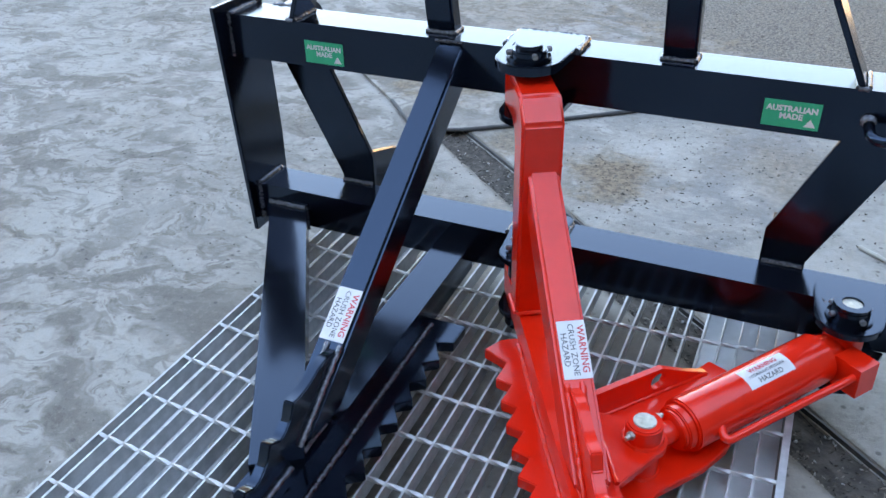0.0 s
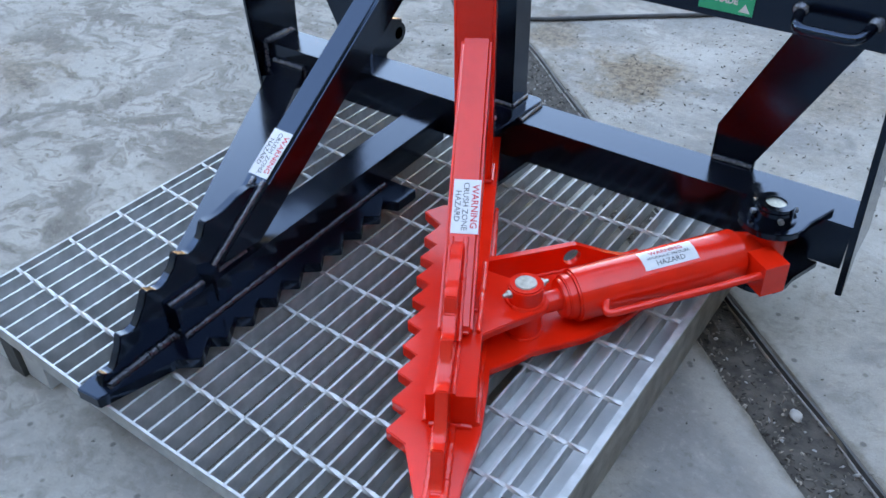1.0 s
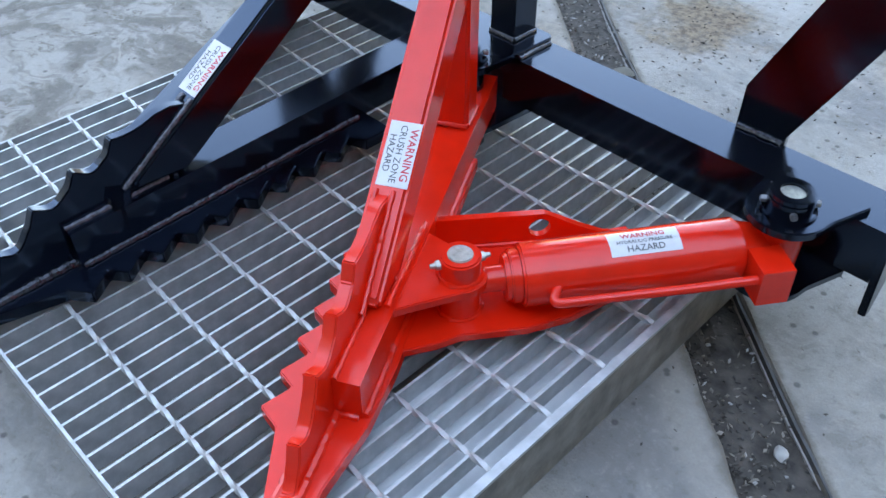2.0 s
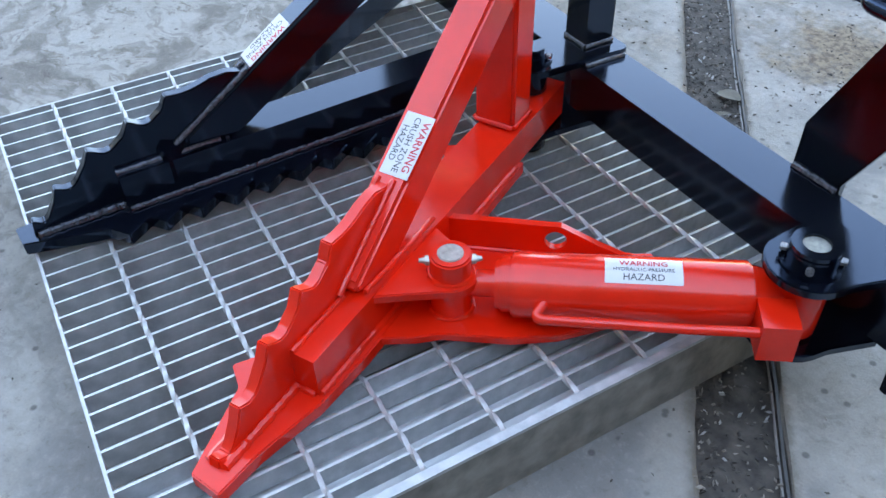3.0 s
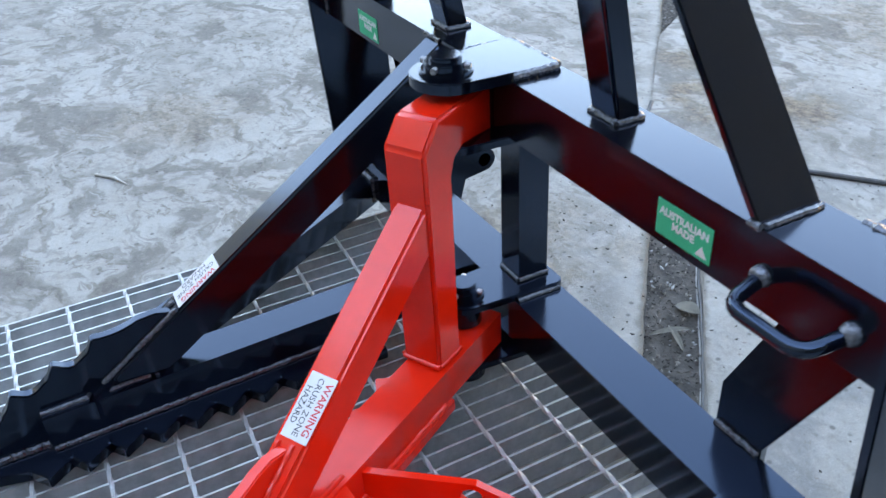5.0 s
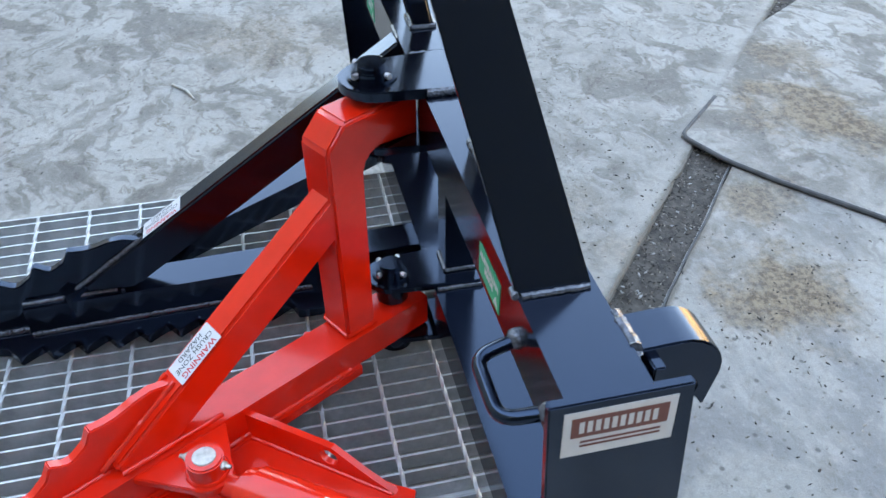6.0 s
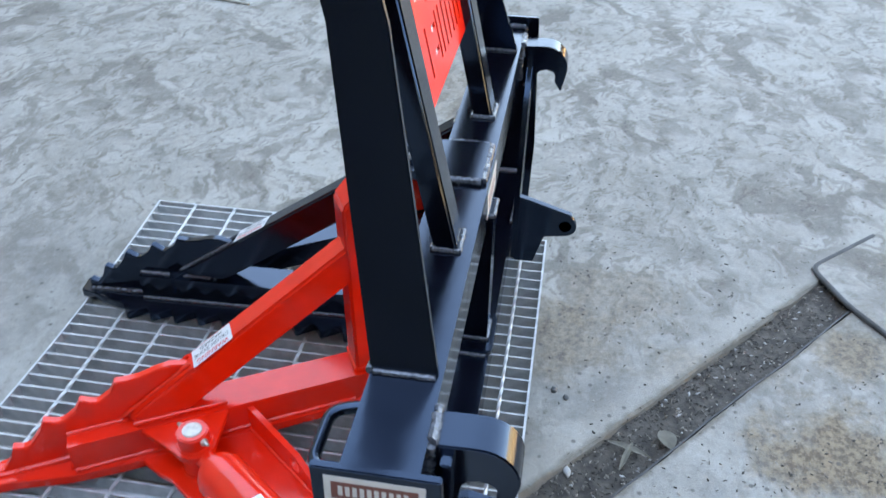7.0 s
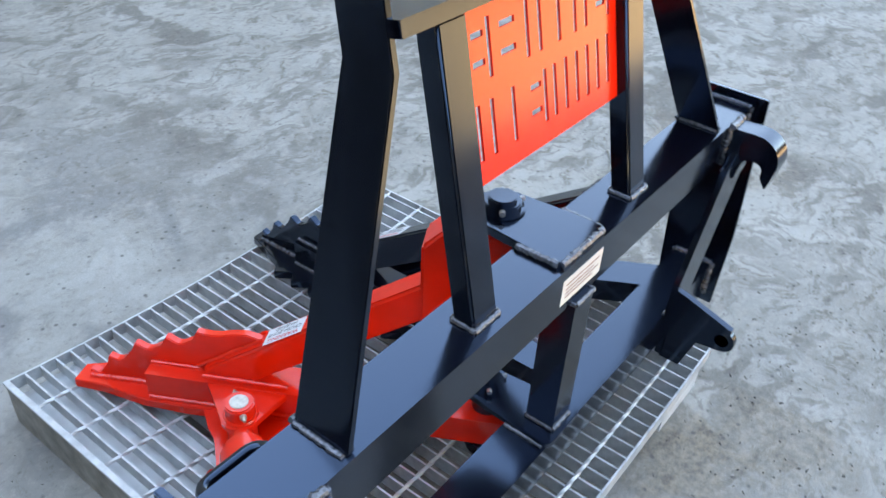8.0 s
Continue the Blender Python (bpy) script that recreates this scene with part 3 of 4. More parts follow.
def outer_plate(s, xo):
    bm = bmesh.new()
    path = [(0.450, 0.578, 0), (0.292, 0.912, 1), (0.287, 1.006, 2)]
    th, rows = 0.010, []
    for x, z, k in path:
        for xx in (x - th / 2, x + th / 2):
            for yy, slope in ((0.800, 0.219), (0.876, 0.245)):
                rows.append(bm.verts.new((xo + s * xx, yy - slope * (z - 0.578), z)))
    for k in range(2):
        a, b = rows[4 * k : 4 * k + 4], rows[4 * k + 4 : 4 * k + 8]
        for i, j in ((0, 1), (1, 3), (3, 2), (2, 0)):
            bm.faces.new((a[i], a[j], b[j], b[i]))
    bm.faces.new([rows[i] for i in (0, 1, 3, 2)])
    bm.faces.new([rows[i] for i in (8, 9, 11, 10)])
    bmesh.ops.recalc_face_normals(bm, faces=bm.faces[:])
    bevel(bm, 0.0015)
    g = gpart("guard_plate", bm)
    for xx in (0.4435, 0.4575):
        gbead((xo + s * xx, 0.803, 0.5795), (xo + s * xx, 0.873, 0.5795), 0.0038, 9, None, g)
    gbead((xo + s * 0.444, 0.798, 0.5795), (xo + s * 0.457, 0.798, 0.5795), 0.0036, 10, None, g)


outer_plate(1, 0.0)
outer_plate(-1, -0.027)


def upright(xc):
    bm = bmesh.new()
    rows = []
    for z in (0.578, 0.940):
        for xx in (-0.025, 0.025):
            for yy in (0.829, 0.862):
                p = lean(xc + xx, yy, z)
                rows.append(bm.verts.new(p))
    for i, j in ((0, 1), (1, 3), (3, 2), (2, 0)):
        bm.faces.new((rows[i], rows[j], rows[j + 4], rows[i + 4]))
    bm.faces.new([rows[i] for i in (0, 1, 3, 2)])
    bm.faces.new([rows[i] for i in (4, 5, 7, 6)])
    bmesh.ops.recalc_face_normals(bm, faces=bm.faces[:])
    bevel(bm, 0.004, 3)
    u = gpart("upright", bm)
    for a, b in (((-0.025, 0.828), (0.025, 0.828)), ((0.025, 0.828), (0.025, 0.863)), ((0.025, 0.863), (-0.025, 0.863)), ((-0.025, 0.863), (-0.025, 0.828))):
        gbead((xc + a[0], a[1], 0.580), (xc + b[0], b[1], 0.580), 0.004, 3, None, u)
    return u


upright(0.195)
upright(-0.198)
gm = basis((0, 0.845, 0.578), (1, 0, 0), (0, -0.219, 1))
gpart("top_rail", box(-0.314, 0.286, 0.370, 0.388, -0.030, 0.044, gm, 0.003))
# name panel: plate with cut-out strokes
px0, px1, pz0, pz1 = -0.172, 0.169, 0.158, 0.370


def name_panel():
    """A thin plate with two rows of plain cut-out strokes."""
    bm = bmesh.new()
    t = 0.0035

    def piece(x0, x1, z0, z1):
        box(x0, x1, z0, z1, 0, t, gm, bm=bm)

    sl, ed = 0.0078, 0.010
    # stroke kinds: 0 one upright slot, 1 two upright slots, 2 two short level slots, 3 a slot and a level slot
    rows = [(0.186, 0.254, (1, 1, 1, 3, 0, 1)), (0.278, 0.346, (3, 1, 0, 1, 2, 3))]
    z = pz0
    for z0, z1, kinds in rows:
        piece(px0, px1, z, z0)
        piece(px0, px0 + ed, z0, z1)
        piece(px1 - ed, px1, z0, z1)
        w = (px1 - px0 - 2 * ed) / len(kinds)
        for i, k in enumerate(kinds):
            x = px0 + ed + i * w
            if k == 0:
                piece(x, x + w * 0.5 - sl / 2, z0, z1)
                piece(x + w * 0.5 + sl / 2, x + w, z0, z1)
            elif k == 1:
                piece(x, x + w * 0.22, z0, z1)
                piece(x + w * 0.22 + sl, x + w * 0.72, z0, z1)
                piece(x + w * 0.72 + sl, x + w, z0, z1)
            else:
                za, zb = z0 + (z1 - z0) * 0.25, z0 + (z1 - z0) * 0.72
                x1 = x + w * 0.25
                if k == 3:
                    piece(x, x + w * 0.14, z0, z1)
                    x1 = x + w * 0.14 + sl
                    piece(x1, x1 + w * 0.10, z0, z1)
                    x1 += w * 0.10
                else:
                    piece(x, x1, z0, z1)
                xe = x + w * 0.82
                piece(x1, xe, z0, za)
                piece(x1, xe, za + sl, zb)
                piece(x1, xe, zb + sl, z1)
                piece(xe, x + w, z0, z1)
        z = z1
    piece(px0, px1, z, pz1)
    return gpart("name_panel", bm, RED, None, "red steel panel with cut-out strokes")


name_panel()

# carry handle on the front of the upper beam
gpart("grab_handle", tube(rounded([(0.466, 0.803, 0.534), (0.472, 0.756, 0.524), (0.552, 0.756, 0.524), (0.562, 0.803, 0.534)], 0.018), 0.0075, 12))

for x in (0.466, 0.562):
    bm = bmesh.new()
    bmesh.ops.create_icosphere(bm, subdivisions=2, radius=0.0115, matrix=Matrix.Translation((x, 0.7995, 0.534)))
    for v in bm.verts:
        v.co += Vector((0.0, -0.002, 0.0)) * noise.noise(v.co * 300) + v.normal * 0.0012 * noise.noise(v.co * 180)
    gpart("weld_lump", bm, WELD)
for xx, e in ((0.600, -1), (-0.612, 1)):
    for y0, y1, z0, z1 in ((U0, U1, UZ0, UZ1), (L0, L1, LZ0, LZ1)):
        if z0 < 0.2 and xx > 0:
            continue
        x = xx + e * 0.002
        r = 0.0058 if z0 < 0.2 else 0.0038
        gbead((x, y0 - 0.001, z0), (x, y0 - 0.001, z1), r, 21)
        gbead((x, y0, z1 + 0.0005), (x, y1, z1 + 0.0005), r, 22)
        gbead((x, y1 + 0.001, z1), (x, y1 + 0.001, z0), r, 23)
for z in (0.238, 0.4975):
    for a, b in (((-0.046, 0.838), (0.004, 0.838)), ((0.004, 0.838), (0.004, 0.888)), ((0.004, 0.888), (-0.046, 0.888)), ((-0.046, 0.888), (-0.046, 0.838))):
        gbead((*a, z), (*b, z), 0.0036, 24)
for x in (-0.073, 0.043):
    gbead((x, 0.804, 0.5815), (x, 0.870, 0.5825), 0.0058, 25)
for x in (-0.068, 0.034):
    gbead((x, 0.819, 0.2255), (x, 0.890, 0.2255), 0.0042, 26)
gbead((-0.070, 0.8725, 0.5825), (0.040, 0.8725, 0.5825), 0.0058, 27)
gbead((0.458, 0.838, 0.2255), (0.472, 0.790, 0.2300), 0.0035, 28)

# ---- jaws ----
RJ = basis((-0.012, 0.750, 0), (0.492, -0.871, 0), (0.871, 0.492, 0))
BJ = basis((-0.170, 0.747, 0), (0, -1, 0), (1, 0, 0))
SZ = Matrix(((1, 0, 0, 0), (0, 0, -1, 0), (0, 1, 0, 0), (0, 0, 0, 1)))  # (s, z) pulled along -w


def jaw(J, inn, colour, start, kind):
    """An arm on a toothed plate, with its brace and tooth fin; it droops a little towards its tip."""
    z0, z1 = 0.127, 0.183
    droop = 0.030 if inn > 0 else 0.012
    J = J @ Matrix(((1, 0, 0, 0), (0, 1, 0, 0.0 if inn > 0 else 0.006), (-droop, 0, 1, 0.1 * droop), (0, 0, 0, 1)))
    lift = lambda s: droop * (s - 0.1)
    paint_weld = RED if colour is RED else WELD_DARK
    brace_weld = RED if colour is RED else WELD
    arm = gpart("jaw_arm", box(start, 0.597, -0.0325, 0.0325, z0, z1, J, 0.013, 4), colour, None, kind)
    s0 = -0.056 if inn > 0 else 0.108
    k = 0.69 if inn > 0 else 0.67
    top = lambda s: (0.321 if inn > 0 else 0.318) - k * (s - 0.311) + lift(s)
    gpart("brace", prism([(s0, top(s0)), (0.494, top(0.494)), (0.494, top(0.494) - 0.014), (0.415, top(0.415) - 0.074), (s0, top(s0) - 0.074)], -0.0225 - 0.003 * inn, 0.0245 - 0.003 * inn, J @ SZ, 0.005, 3), colour, arm)
    peaks = [(0.722, 0.132), (0.680, 0.172), (0.624, 0.214), (0.563, 0.240), (0.505, 0.262), (0.440, 0.272)]
    prof = [(0.727, 0.118)]
    for (a, za), (b, zb) in zip(peaks, peaks[1:]):
        last = b == 0.440
        prof.append((a, za + lift(a)))
        drop, ease = (0.004, 1.0) if last else (0.022, 1.5)
        for i in range(1, 8):
            t = i / 7
            sag_ = (0.004 if last else 0.012) * math.sin(math.pi * t) ** ease
            prof.append((a + (b - a) * (0.82 * t if not last else t), za + (zb - drop - za) * t ** 1.6 - sag_ + lift(a)))
    prof += [(0.415, 0.272 + lift(0.415)), (0.385, 0.264 + lift(0.385)), (0.50, 0.150), (0.60, 0.126)]
    gpart("tooth_fin", prism(prof, -0.008 - inn * 0.008, 0.008 - inn * 0.008, J @ SZ, 0.0018), colour, arm)
    tips = [0.199 + 0.0515 * i for i in range(9)]
    edge = [(0.100, 0.090), (0.150, 0.088), (0.160, 0.060)] if inn > 0 else [(0.100, 0.060), (0.122, 0.092), (0.160, 0.060)]
    for s in tips:
        edge += [(s - 0.003, 0.083), (s, 0.084), (s + 0.017, 0.061)]
    edge = edge[:-1] + [(0.632, 0.056), (0.744, 0.024), (0.748, -0.018), (0.69, -0.022), (0.605, -0.040), (0.52, -0.045), (0.10, -0.038)]
    gpart("toothed_plate", prism([(s, inn * w) for s, w in edge], 0.1065, 0.1265, J, 0.0016), colour, arm)
    for e in (1, -1):
        w = inn * 0.008 + e * 0.010
        gbead(J @ Vector((0.600, w, 0.1285)), J @ Vector((0.722, w, 0.1275)), 0.0060, 29, paint_weld, arm)
    q = lambda s, w, z: J @ Vector((s, w, z))
    fin_w = inn * 0.008
    for e, sd in ((1, 11), (-1, 12)):
        w = fin_w + e * 0.0105
        gbead(q(0.385, w, top(0.385) + 0.001), q(0.508, w, top(0.508) + 0.001), 0.0040, sd, brace_weld, arm)
        gbead(q(0.445 if e * inn > 0 else 0.50, w, 0.184), q(0.597, w, 0.184), 0.0038, sd + 2, brace_weld, arm)
        gbead(q(0.12, e * 0.0335, 0.1285), q(0.595, e * 0.0335, 0.1285), 0.0044, sd + 4, paint_weld, arm)
    gbead(q(0.5985, -0.028, 0.1285), q(0.5985, 0.028, 0.1285), 0.0042, 17, paint_weld, arm)
    gbead(q(0.436, -0.024, 0.185), q(0.436, 0.024, 0.185), 0.0036, 18, paint_weld, arm)
    gbead(q(s0 + 0.003, -0.024, top(s0) + 0.001), q(s0 + 0.003, 0.024, top(s0) + 0.001), 0.0036, 19, paint_weld, arm)
    return arm


def jaw_sticker(J, k, z0, s0, w0):
    x = Vector((1, 0, -k)).normalized()
    m = J @ basis((s0, w0, z0 - k * (s0 - 0.311)), x, (0, 1, 0))
    st = gpart("warning_sticker", box(-0.041, 0.041, -0.0195, 0.0195, 0.0002, 0.0008, m), WHITE, None, "white warning sticker with red and black lettering")
    for txt, size, w, ink in (("WARNING", 0.0138, 0.0115, INK_RED), ("CRUSH ZONE", 0.0118, -0.0015, INK_BLACK), ("HAZARD", 0.0118, -0.0125, INK_BLACK)):
        gwords(txt, size, m @ pose(0, w, 0.0010), ink, st, 0.0002 if ink is INK_RED else 0.0)


red_arm = jaw(RJ, -1, RED, -0.045, "red moving jaw")
jaw(BJ, 1, BLACK, -0.069, "black fixed jaw")
jaw_sticker(RJ, 0.67, 0.318, 0.346, 0.005)
jaw_sticker(BJ, 0.69, 0.321, 0.348, 0.001)
# column that joins the red jaw's two pivots
col = [(-0.042, 0.492), (-0.042, 0.561), (0.087, 0.558), (0.119, 0.524), (0.113, 0.186), (0.058, 0.186), (0.058, 0.47), (0.050, 0.490), (0.030, 0.500)]
gpart("column", prism(col, -0.030, 0.033, RJ @ SZ, 0.005, 3), RED, red_arm)
for a, b in (((0.1135, -0.032, 0.1885), (0.1135, 0.029, 0.1885)), ((0.112, 0.0305, 0.1885), (0.058, 0.0305, 0.1885)), ((0.112, -0.034, 0.1885), (0.058, -0.034, 0.1885))):
    gbead(RJ @ Vector(a), RJ @ Vector(b), 0.0036, 31, RED, red_arm)
# side strut of the fixed jaw
a, b = Vector((-0.557, 0.833, 0)), Vector((-0.163, 0.198, 0))
d = (b - a).normalized()
sm = basis(a, d, (-d.y, d.x, 0))
gpart("side_strut", box(-0.012, (b - a).length - 0.006, -0.037, 0.037, 0.135, 0.187, sm, 0.010, 4), BLACK)
gbead((-0.5876, 0.8110, 0.1890), (-0.5005, 0.8110, 0.1890), 0.0052, 33)
gbead((-0.4990, 0.8110, 0.1850), (-0.4990, 0.8110, 0.1400), 0.0040, 34)


# hinge plates, bosses and pins
def hinge_plate(cx, cy, r, z0, z1, x0, x1, yb):
    poly = [(x1, yb - 0.012), (x1 - 0.004, yb - 0.004), (x1 - 0.012, yb), (x0 + 0.012, yb), (x0 + 0.004, yb - 0.004), (x0, yb - 0.012), (cx - r, cy + 0.01)] + [(cx + r * math.cos(radians(t)), cy + r * math.sin(radians(t))) for t in range(190, 351, 16)] + [(cx + r, cy + 0.01)]
    return gpart("hinge_plate", prism(poly, z0, z1, None, 0.0015))


def pin_set(cx, cy, z, parent=None, r=0.027, h=0.017, head=0.0, top=0.0):
    """A pin end: low flange, collar, radial lock bolts and, if given, a narrower head."""
    b = gpart("pin_collar", cyl((cx, cy, z), (cx, cy, z + h), r, 32, bv=0.002), BLACK, parent)
    gpart("flange", cyl((cx, cy, z), (cx, cy, z + 0.005), r + 0.006, 32, bv=0.0015), BLACK, b)
    if head:
        gpart("pin_head", cyl((cx, cy, z + h - 0.002), (cx, cy, z + top), head, 28, bv=0.0015), BLACK, b)
    for t in (35, 150, 215, 305):
        d = Vector((math.cos(radians(t)), math.sin(radians(t)), 0))
        p = Vector((cx, cy, z + 0.0105))
        gpart("lock_bolt", cyl(p + d * (r - 0.002), p + d * (r + 0.0065), 0.0048, 6, bv=0.0008), BOLT, b, "worn steel lock bolt")
    return b


PX, PY = -0.014, 0.752
hinge_plate(PX + 0.001, PY - 0.008, 0.052, 0.5725, 0.5875, -0.076, 0.046, 0.876)
pin_set(PX + 0.002, PY - 0.013, 0.5875, r=0.0285, h=0.015, head=0.021, top=0.022)
hinge_plate(PX, PY, 0.047, 0.486, 0.498, -0.075, 0.038, 0.872)
hinge_plate(PX, PY, 0.042, 0.2235, 0.2355, -0.070, 0.036, 0.900)
pin_set(PX, PY, 0.2355, r=0.025, h=0.015, head=0.019, top=0.021)
hinge_plate(PX, PY, 0.042, 0.112, 0.124, -0.070, 0.036, 0.880)
gpart("pin_spacer", cyl((PX, PY, 0.187), (PX, PY, 0.224), 0.026, 24), BLACK)
gpart("pin_foot", cyl((PX, PY, 0.0835), (PX, PY, 0.1125), 0.030, 28, bv=0.002), BLACK)

# cylinder, its lugs and pins
CX, CY = 0.508, 0.766
cp = [(0.580, 0.838), (0.455, 0.848), (CX - 0.050, CY + 0.01)] + [(CX + 0.050 * math.cos(radians(t)), CY + 0.050 * math.sin(radians(t))) for t in range(195, 350, 14)] + [(CX + 0.052, CY + 0.012)]
gpart("cylinder_mount", prism(cp, 0.2205, 0.2325, None, 0.0015))
gpart("cylinder_mount", prism(cp, 0.118, 0.130, None, 0.0015))
c1 = pin_set(CX, CY, 0.2325, r=0.0285, h=0.0215)
rim = [(CX + 0.0272 * math.cos(radians(t)), CY + 0.0272 * math.sin(radians(t))) for t in range(0, 360, 12)]
gpart("pin_rim", prism(holed(rim, 0, (CX, CY), 0.0155, 24), 0.2535, 0.2585), BLACK, c1)
gpart("pin_cap", cyl((CX, CY, 0.247), (CX, CY, 0.2560), 0.0152, 28, bv=0.001), ZINC, c1, "bare steel pin end")
A, Bp = Vector((0.268, 0.447, 0.160)), Vector((CX, CY, 0.176))
ax = (Bp - A).normalized()
barrel = gpart("hydraulic_cylinder", cyl(A + ax * 0.073, A + ax * 0.345, 0.040, 40, bv=0.003), RED, None, "red hydraulic cylinder")
gpart("gland", cyl(A + ax * 0.060, A + ax * 0.0735, 0.034, 36, bv=0.002), RED, barrel)
gpart("gland", cyl(A + ax * 0.054, A + ax * 0.061, 0.030, 36, bv=0.0015), RED, barrel)
gpart("rod", cyl(A, A + ax * 0.058, 0.0165, 24), RED, barrel)
gpart("rod_eye", cyl(A + Vector((0, 0, -0.038)), A + Vector((0, 0, 0.0045)), 0.026, 28, bv=0.002), RED, barrel)
gpart("base_eye", cyl(Bp + Vector((0, 0, -0.042)), Bp + Vector((0, 0, 0.044)), 0.030, 28, bv=0.002), RED, barrel)
gpart("base_neck", cyl(A + ax * 0.344, A + ax * 0.385, 0.036, 28, 0.026), RED, barrel)
side = Vector((ax.y, -ax.x, 0)).normalized()
bm_ = basis(A + ax * 0.367 + side * 0.050, ax, -side)
gpart("port_block", box(-0.020, 0.020, -0.024, 0.022, -0.028, 0.024, bm_, 0.002), RED, barrel)
UPV = Vector((0, 0, 1))
gpart("oil_pipe", tube(rounded([A + ax * 0.116 + side * 0.030 + UPV * 0.008, A + ax * 0.100 + side * 0.057 + UPV * 0.002, A + ax * 0.285 + side * 0.057 - UPV * 0.002, A + ax * 0.310 + side * 0.062 + UPV * 0.004, A + ax * 0.350 + side * 0.064 + UPV * 0.006], 0.014), 0.0062, 12), RED, barrel)
# cylinder lugs on the red jaw
bs, bw = 0.402, 0.095
up_ = [(0.335, 0.026), (0.492, 0.026), (0.470, 0.055)] + [(bs + 0.034 * math.cos(radians(t)), bw + 0.034 * math.sin(radians(t))) for t in range(20, 171, 15)]
gpart("upper_lug", prism(up_, 0.164, 0.177, RJ, 0.0015), RED, red_arm)
boss = gpart("boss", cyl(RJ @ Vector((bs, bw, 0.176)), RJ @ Vector((bs, bw, 0.207)), 0.0255, 32, bv=0.0025), RED)
gpart("pin_cap", cyl(RJ @ Vector((bs, bw, 0.205)), RJ @ Vector((bs, bw, 0.2088)), 0.0158, 24, bv=0.001), ZINC, boss, "bare steel pin end")
for t in (-118, 62):
    d2 = Vector((math.cos(radians(t)), math.sin(radians(t)), 0))
    o = RJ @ Vector((bs, bw, 0.197))
    bolt = gpart("grease_bolt", cyl(o + d2 * 0.024, o + d2 * 0.0305, 0.0066, 6, bv=0.0008), ZINC, boss, "zinc bolt")
    gpart("nipple", cyl(o + d2 * 0.030, o + d2 * 0.0375, 0.0042, 12, 0.0028), ZINC, bolt)
low = [(0.505, 0.028), (0.470, 0.085), (0.450, 0.108), (0.415, 0.185), (0.383, 0.231), (0.335, 0.275), (0.260, 0.300), (0.217, 0.298), (0.190, 0.277), (0.252, 0.167), (0.30, 0.028)]
gpart("lower_lug", prism(low, 0.1075, 0.1205, RJ, 0.0015), RED, red_arm)
va, vb = Vector((0.308, 0.030, 0)), Vector((0.213, 0.262, 0))
vd = (vb - va).normalized()
vm = RJ @ basis(va, vd, (0, 0, 1))
vl = (vb - va).length
hc, hr = (0.146, 0.146), 0.0145


outer = [(0, 0.121), (vl, 0.121), (0.203, 0.142), (0.152, 0.169), (0, 0.170)]
gpart("gusset", prism(holed(outer, 3, hc, hr), -0.005, 0.005, vm), RED, red_arm)


# ---- stickers on the frame ----
def maker_sticker(x0, x1, z0, z1):
    m = basis(((x0 + x1) / 2, U0, (z0 + z1) / 2), (1, 0, 0), (0, 0, 1))
    w, h = (x1 - x0) / 2, (z1 - z0) / 2
    st = gpart("origin_sticker", box(-w, w, -h, h, 0.0002, 0.0008, m), GREEN, None, "green sticker with white lettering")
    gwords("AUSTRALIAN", 0.0118, m @ pose(0, 0.008, 0.001), WHITE, st, 0.0005)
    gwords("MADE", 0.0118, m @ pose(0, -0.003, 0.001), WHITE, st, 0.0005)
    tri = bmesh.new()
    prism([(w - 0.020, -h + 0.004), (w - 0.004, -h + 0.004), (w - 0.012, -h + 0.016)], 0.0008, 0.0011, m, bm=tri)
    gpart("emblem", tri, WHITE, st)


maker_sticker(0.327, 0.405, 0.509, 0.549)
maker_sticker(-0.452, -0.374, 0.507, 0.547)
m = basis((0.6100 - 0.045 * 0.562 + 0.0266, 0.841, 0.562), (0, 1, 0), (-0.045, 0, 1))
st = gpart("brand_sticker", box(-0.050, 0.050, -0.026, 0.026, 0.0002, 0.0008, m), CREAM, None, "cream sticker with a dark printed bar")
gpart("printed_bar", box(-0.043, 0.043, -0.004, 0.019, 0.0008, 0.0011, m), INK_BROWN, st)
for zz in (-0.010, -0.015):
    gpart("printed_bar", box(-0.034, 0.038, zz - 0.0012, zz + 0.0012, 0.0008, 0.0011, m), INK_BROWN, st)
for i in range(10):
    x = -0.036 + i * 0.0072
    gpart("printed_bar", box(x, x + 0.0044, 0.001, 0.014, 0.0011, 0.0014, m), CREAM, st)
m = basis((-0.012, U1, 0.537), (-1, 0, 0), (0, 0, 1))
st = gpart("rating_sticker", box(-0.054, 0.054, -0.022, 0.022, 0.0002, 0.0008, m), CREAM, None, "cream sticker with printed brown bars")
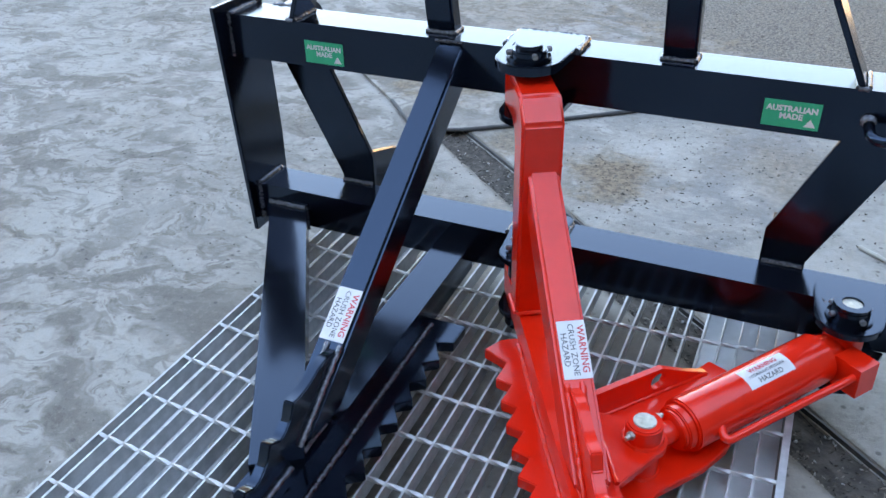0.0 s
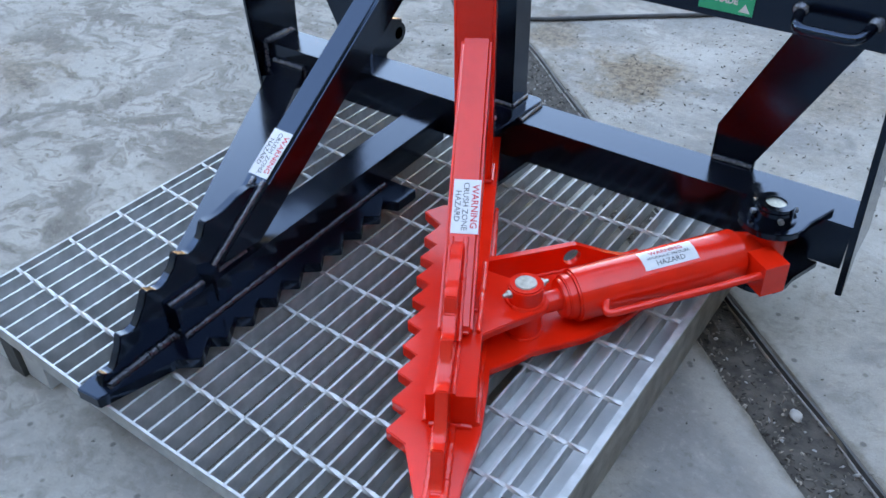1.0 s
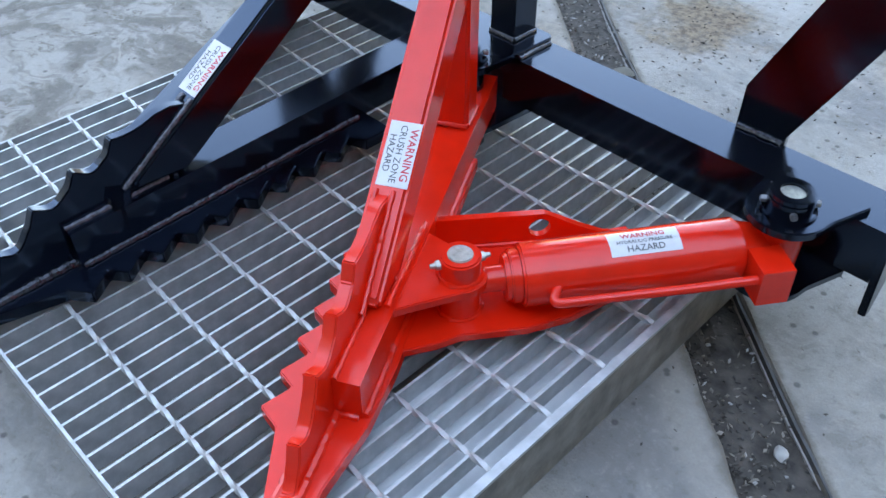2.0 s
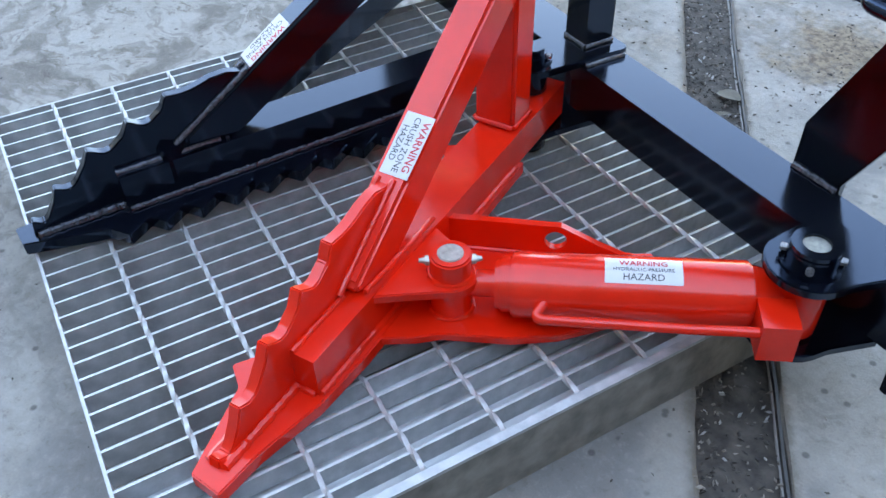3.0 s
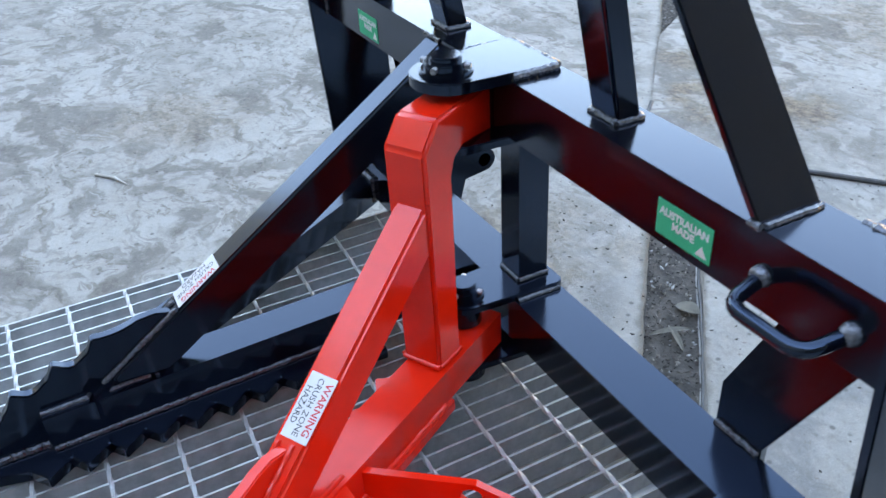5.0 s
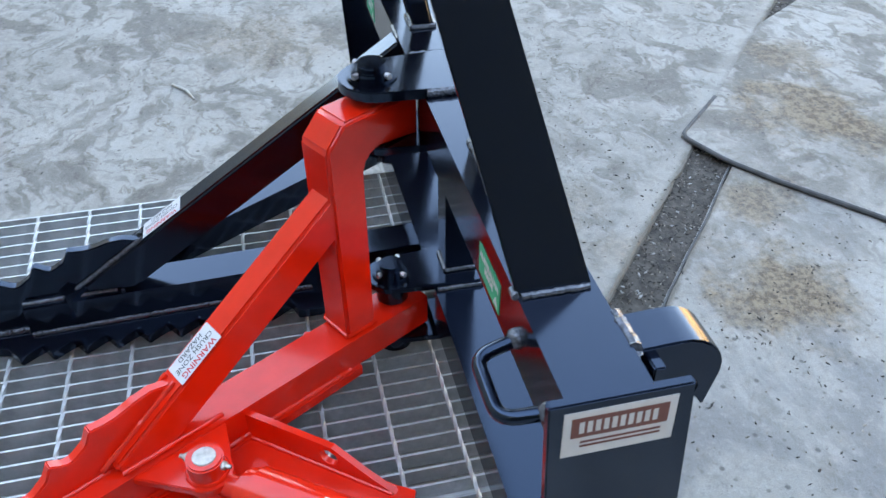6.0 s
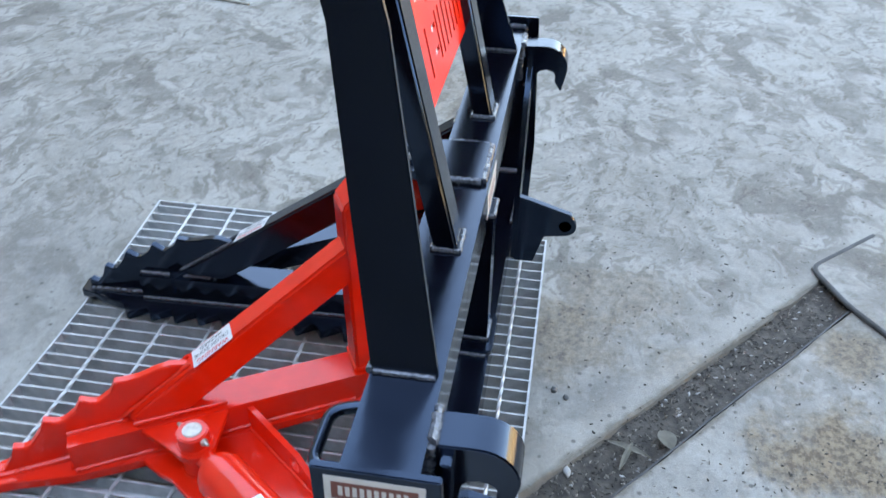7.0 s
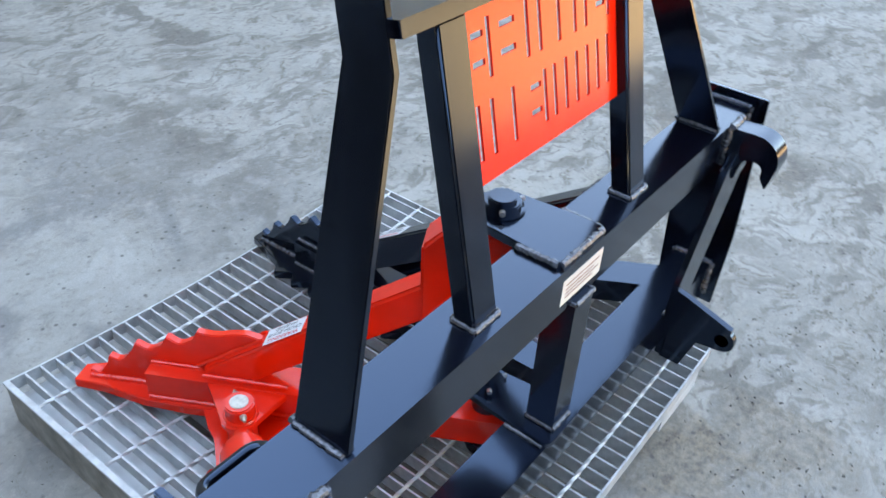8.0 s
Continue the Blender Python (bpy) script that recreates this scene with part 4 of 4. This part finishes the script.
for i, zz in enumerate((0.011, 0.003, -0.004, -0.011)):
    gpart("printed_bar", box(-0.045, 0.045 - 0.014 * (i % 2), zz - 0.0012, zz + 0.0012, 0.0008, 0.0011, m), INK_BROWN, st)


# ---- sticker wrapped on the cylinder ----
def cylinder_sticker():
    up = Vector((0, 0, 1))
    out = side
    def at(l, a, r):
        return A + ax * l + (out * math.sin(radians(a)) + (up - ax * up.dot(ax)).normalized() * math.cos(radians(a))) * r
    bm = bmesh.new()
    l0, l1, a0, a1 = 0.180, 0.267, -15, 36
    rows = [[bm.verts.new(at(l, a0 + (a1 - a0) * i / 12, 0.0403)) for i in range(13)] for l in (l0, l1)]
    for i in range(12):
        bm.faces.new((rows[0][i], rows[1][i], rows[1][i + 1], rows[0][i + 1]))
    st = gpart("warning_sticker", bm, WHITE, None, "white hydraulic pressure warning sticker")
    for txt, size, a, ink in (("WARNING", 0.0112, -2, INK_RED), ("HYDRAULIC PRESSURE", 0.0068, 11, INK_BLACK), ("HAZARD", 0.0116, 25, INK_BLACK)):
        p = at((l0 + l1) / 2, a, 0.0407)
        n = (at(0.2, a, 1) - at(0.2, a, 0)).normalized()
        gwords(txt, size, basis(p, ax, n.cross(ax)), ink, st, 0.0002 if ink is INK_RED else 0.0)


cylinder_sticker()

# ---- welds of the cylinder lugs ----
n = 40
for o, r, z in ((RJ @ Vector((bs, bw, 0)), 0.0262, 0.1780), (RJ @ Vector((bs, bw, 0)), 0.0265, 0.1215)):
    ring = [Vector((o.x + r * math.cos(2 * math.pi * i / n), o.y + r * math.sin(2 * math.pi * i / n), z)) for i in range(n + 1)]
    gpart("weld_bead", tube(ring, 0.0032, 6, None, 0.35, 33), RED, boss)
gbead(RJ @ Vector((0.340, 0.0335, 0.1895)), RJ @ Vector((0.490, 0.0335, 0.1895)), 0.0036, 34, RED, red_arm)
gbead(RJ @ Vector((0.305, 0.0335, 0.1215)), RJ @ Vector((0.500, 0.0335, 0.1215)), 0.0036, 35, RED, red_arm)
for e in (-0.006, 0.006):
    gbead(vm @ Vector((0.004, 0.1215, e)), vm @ Vector((vl - 0.004, 0.1215, e)), 0.0032, 36, RED, red_arm)
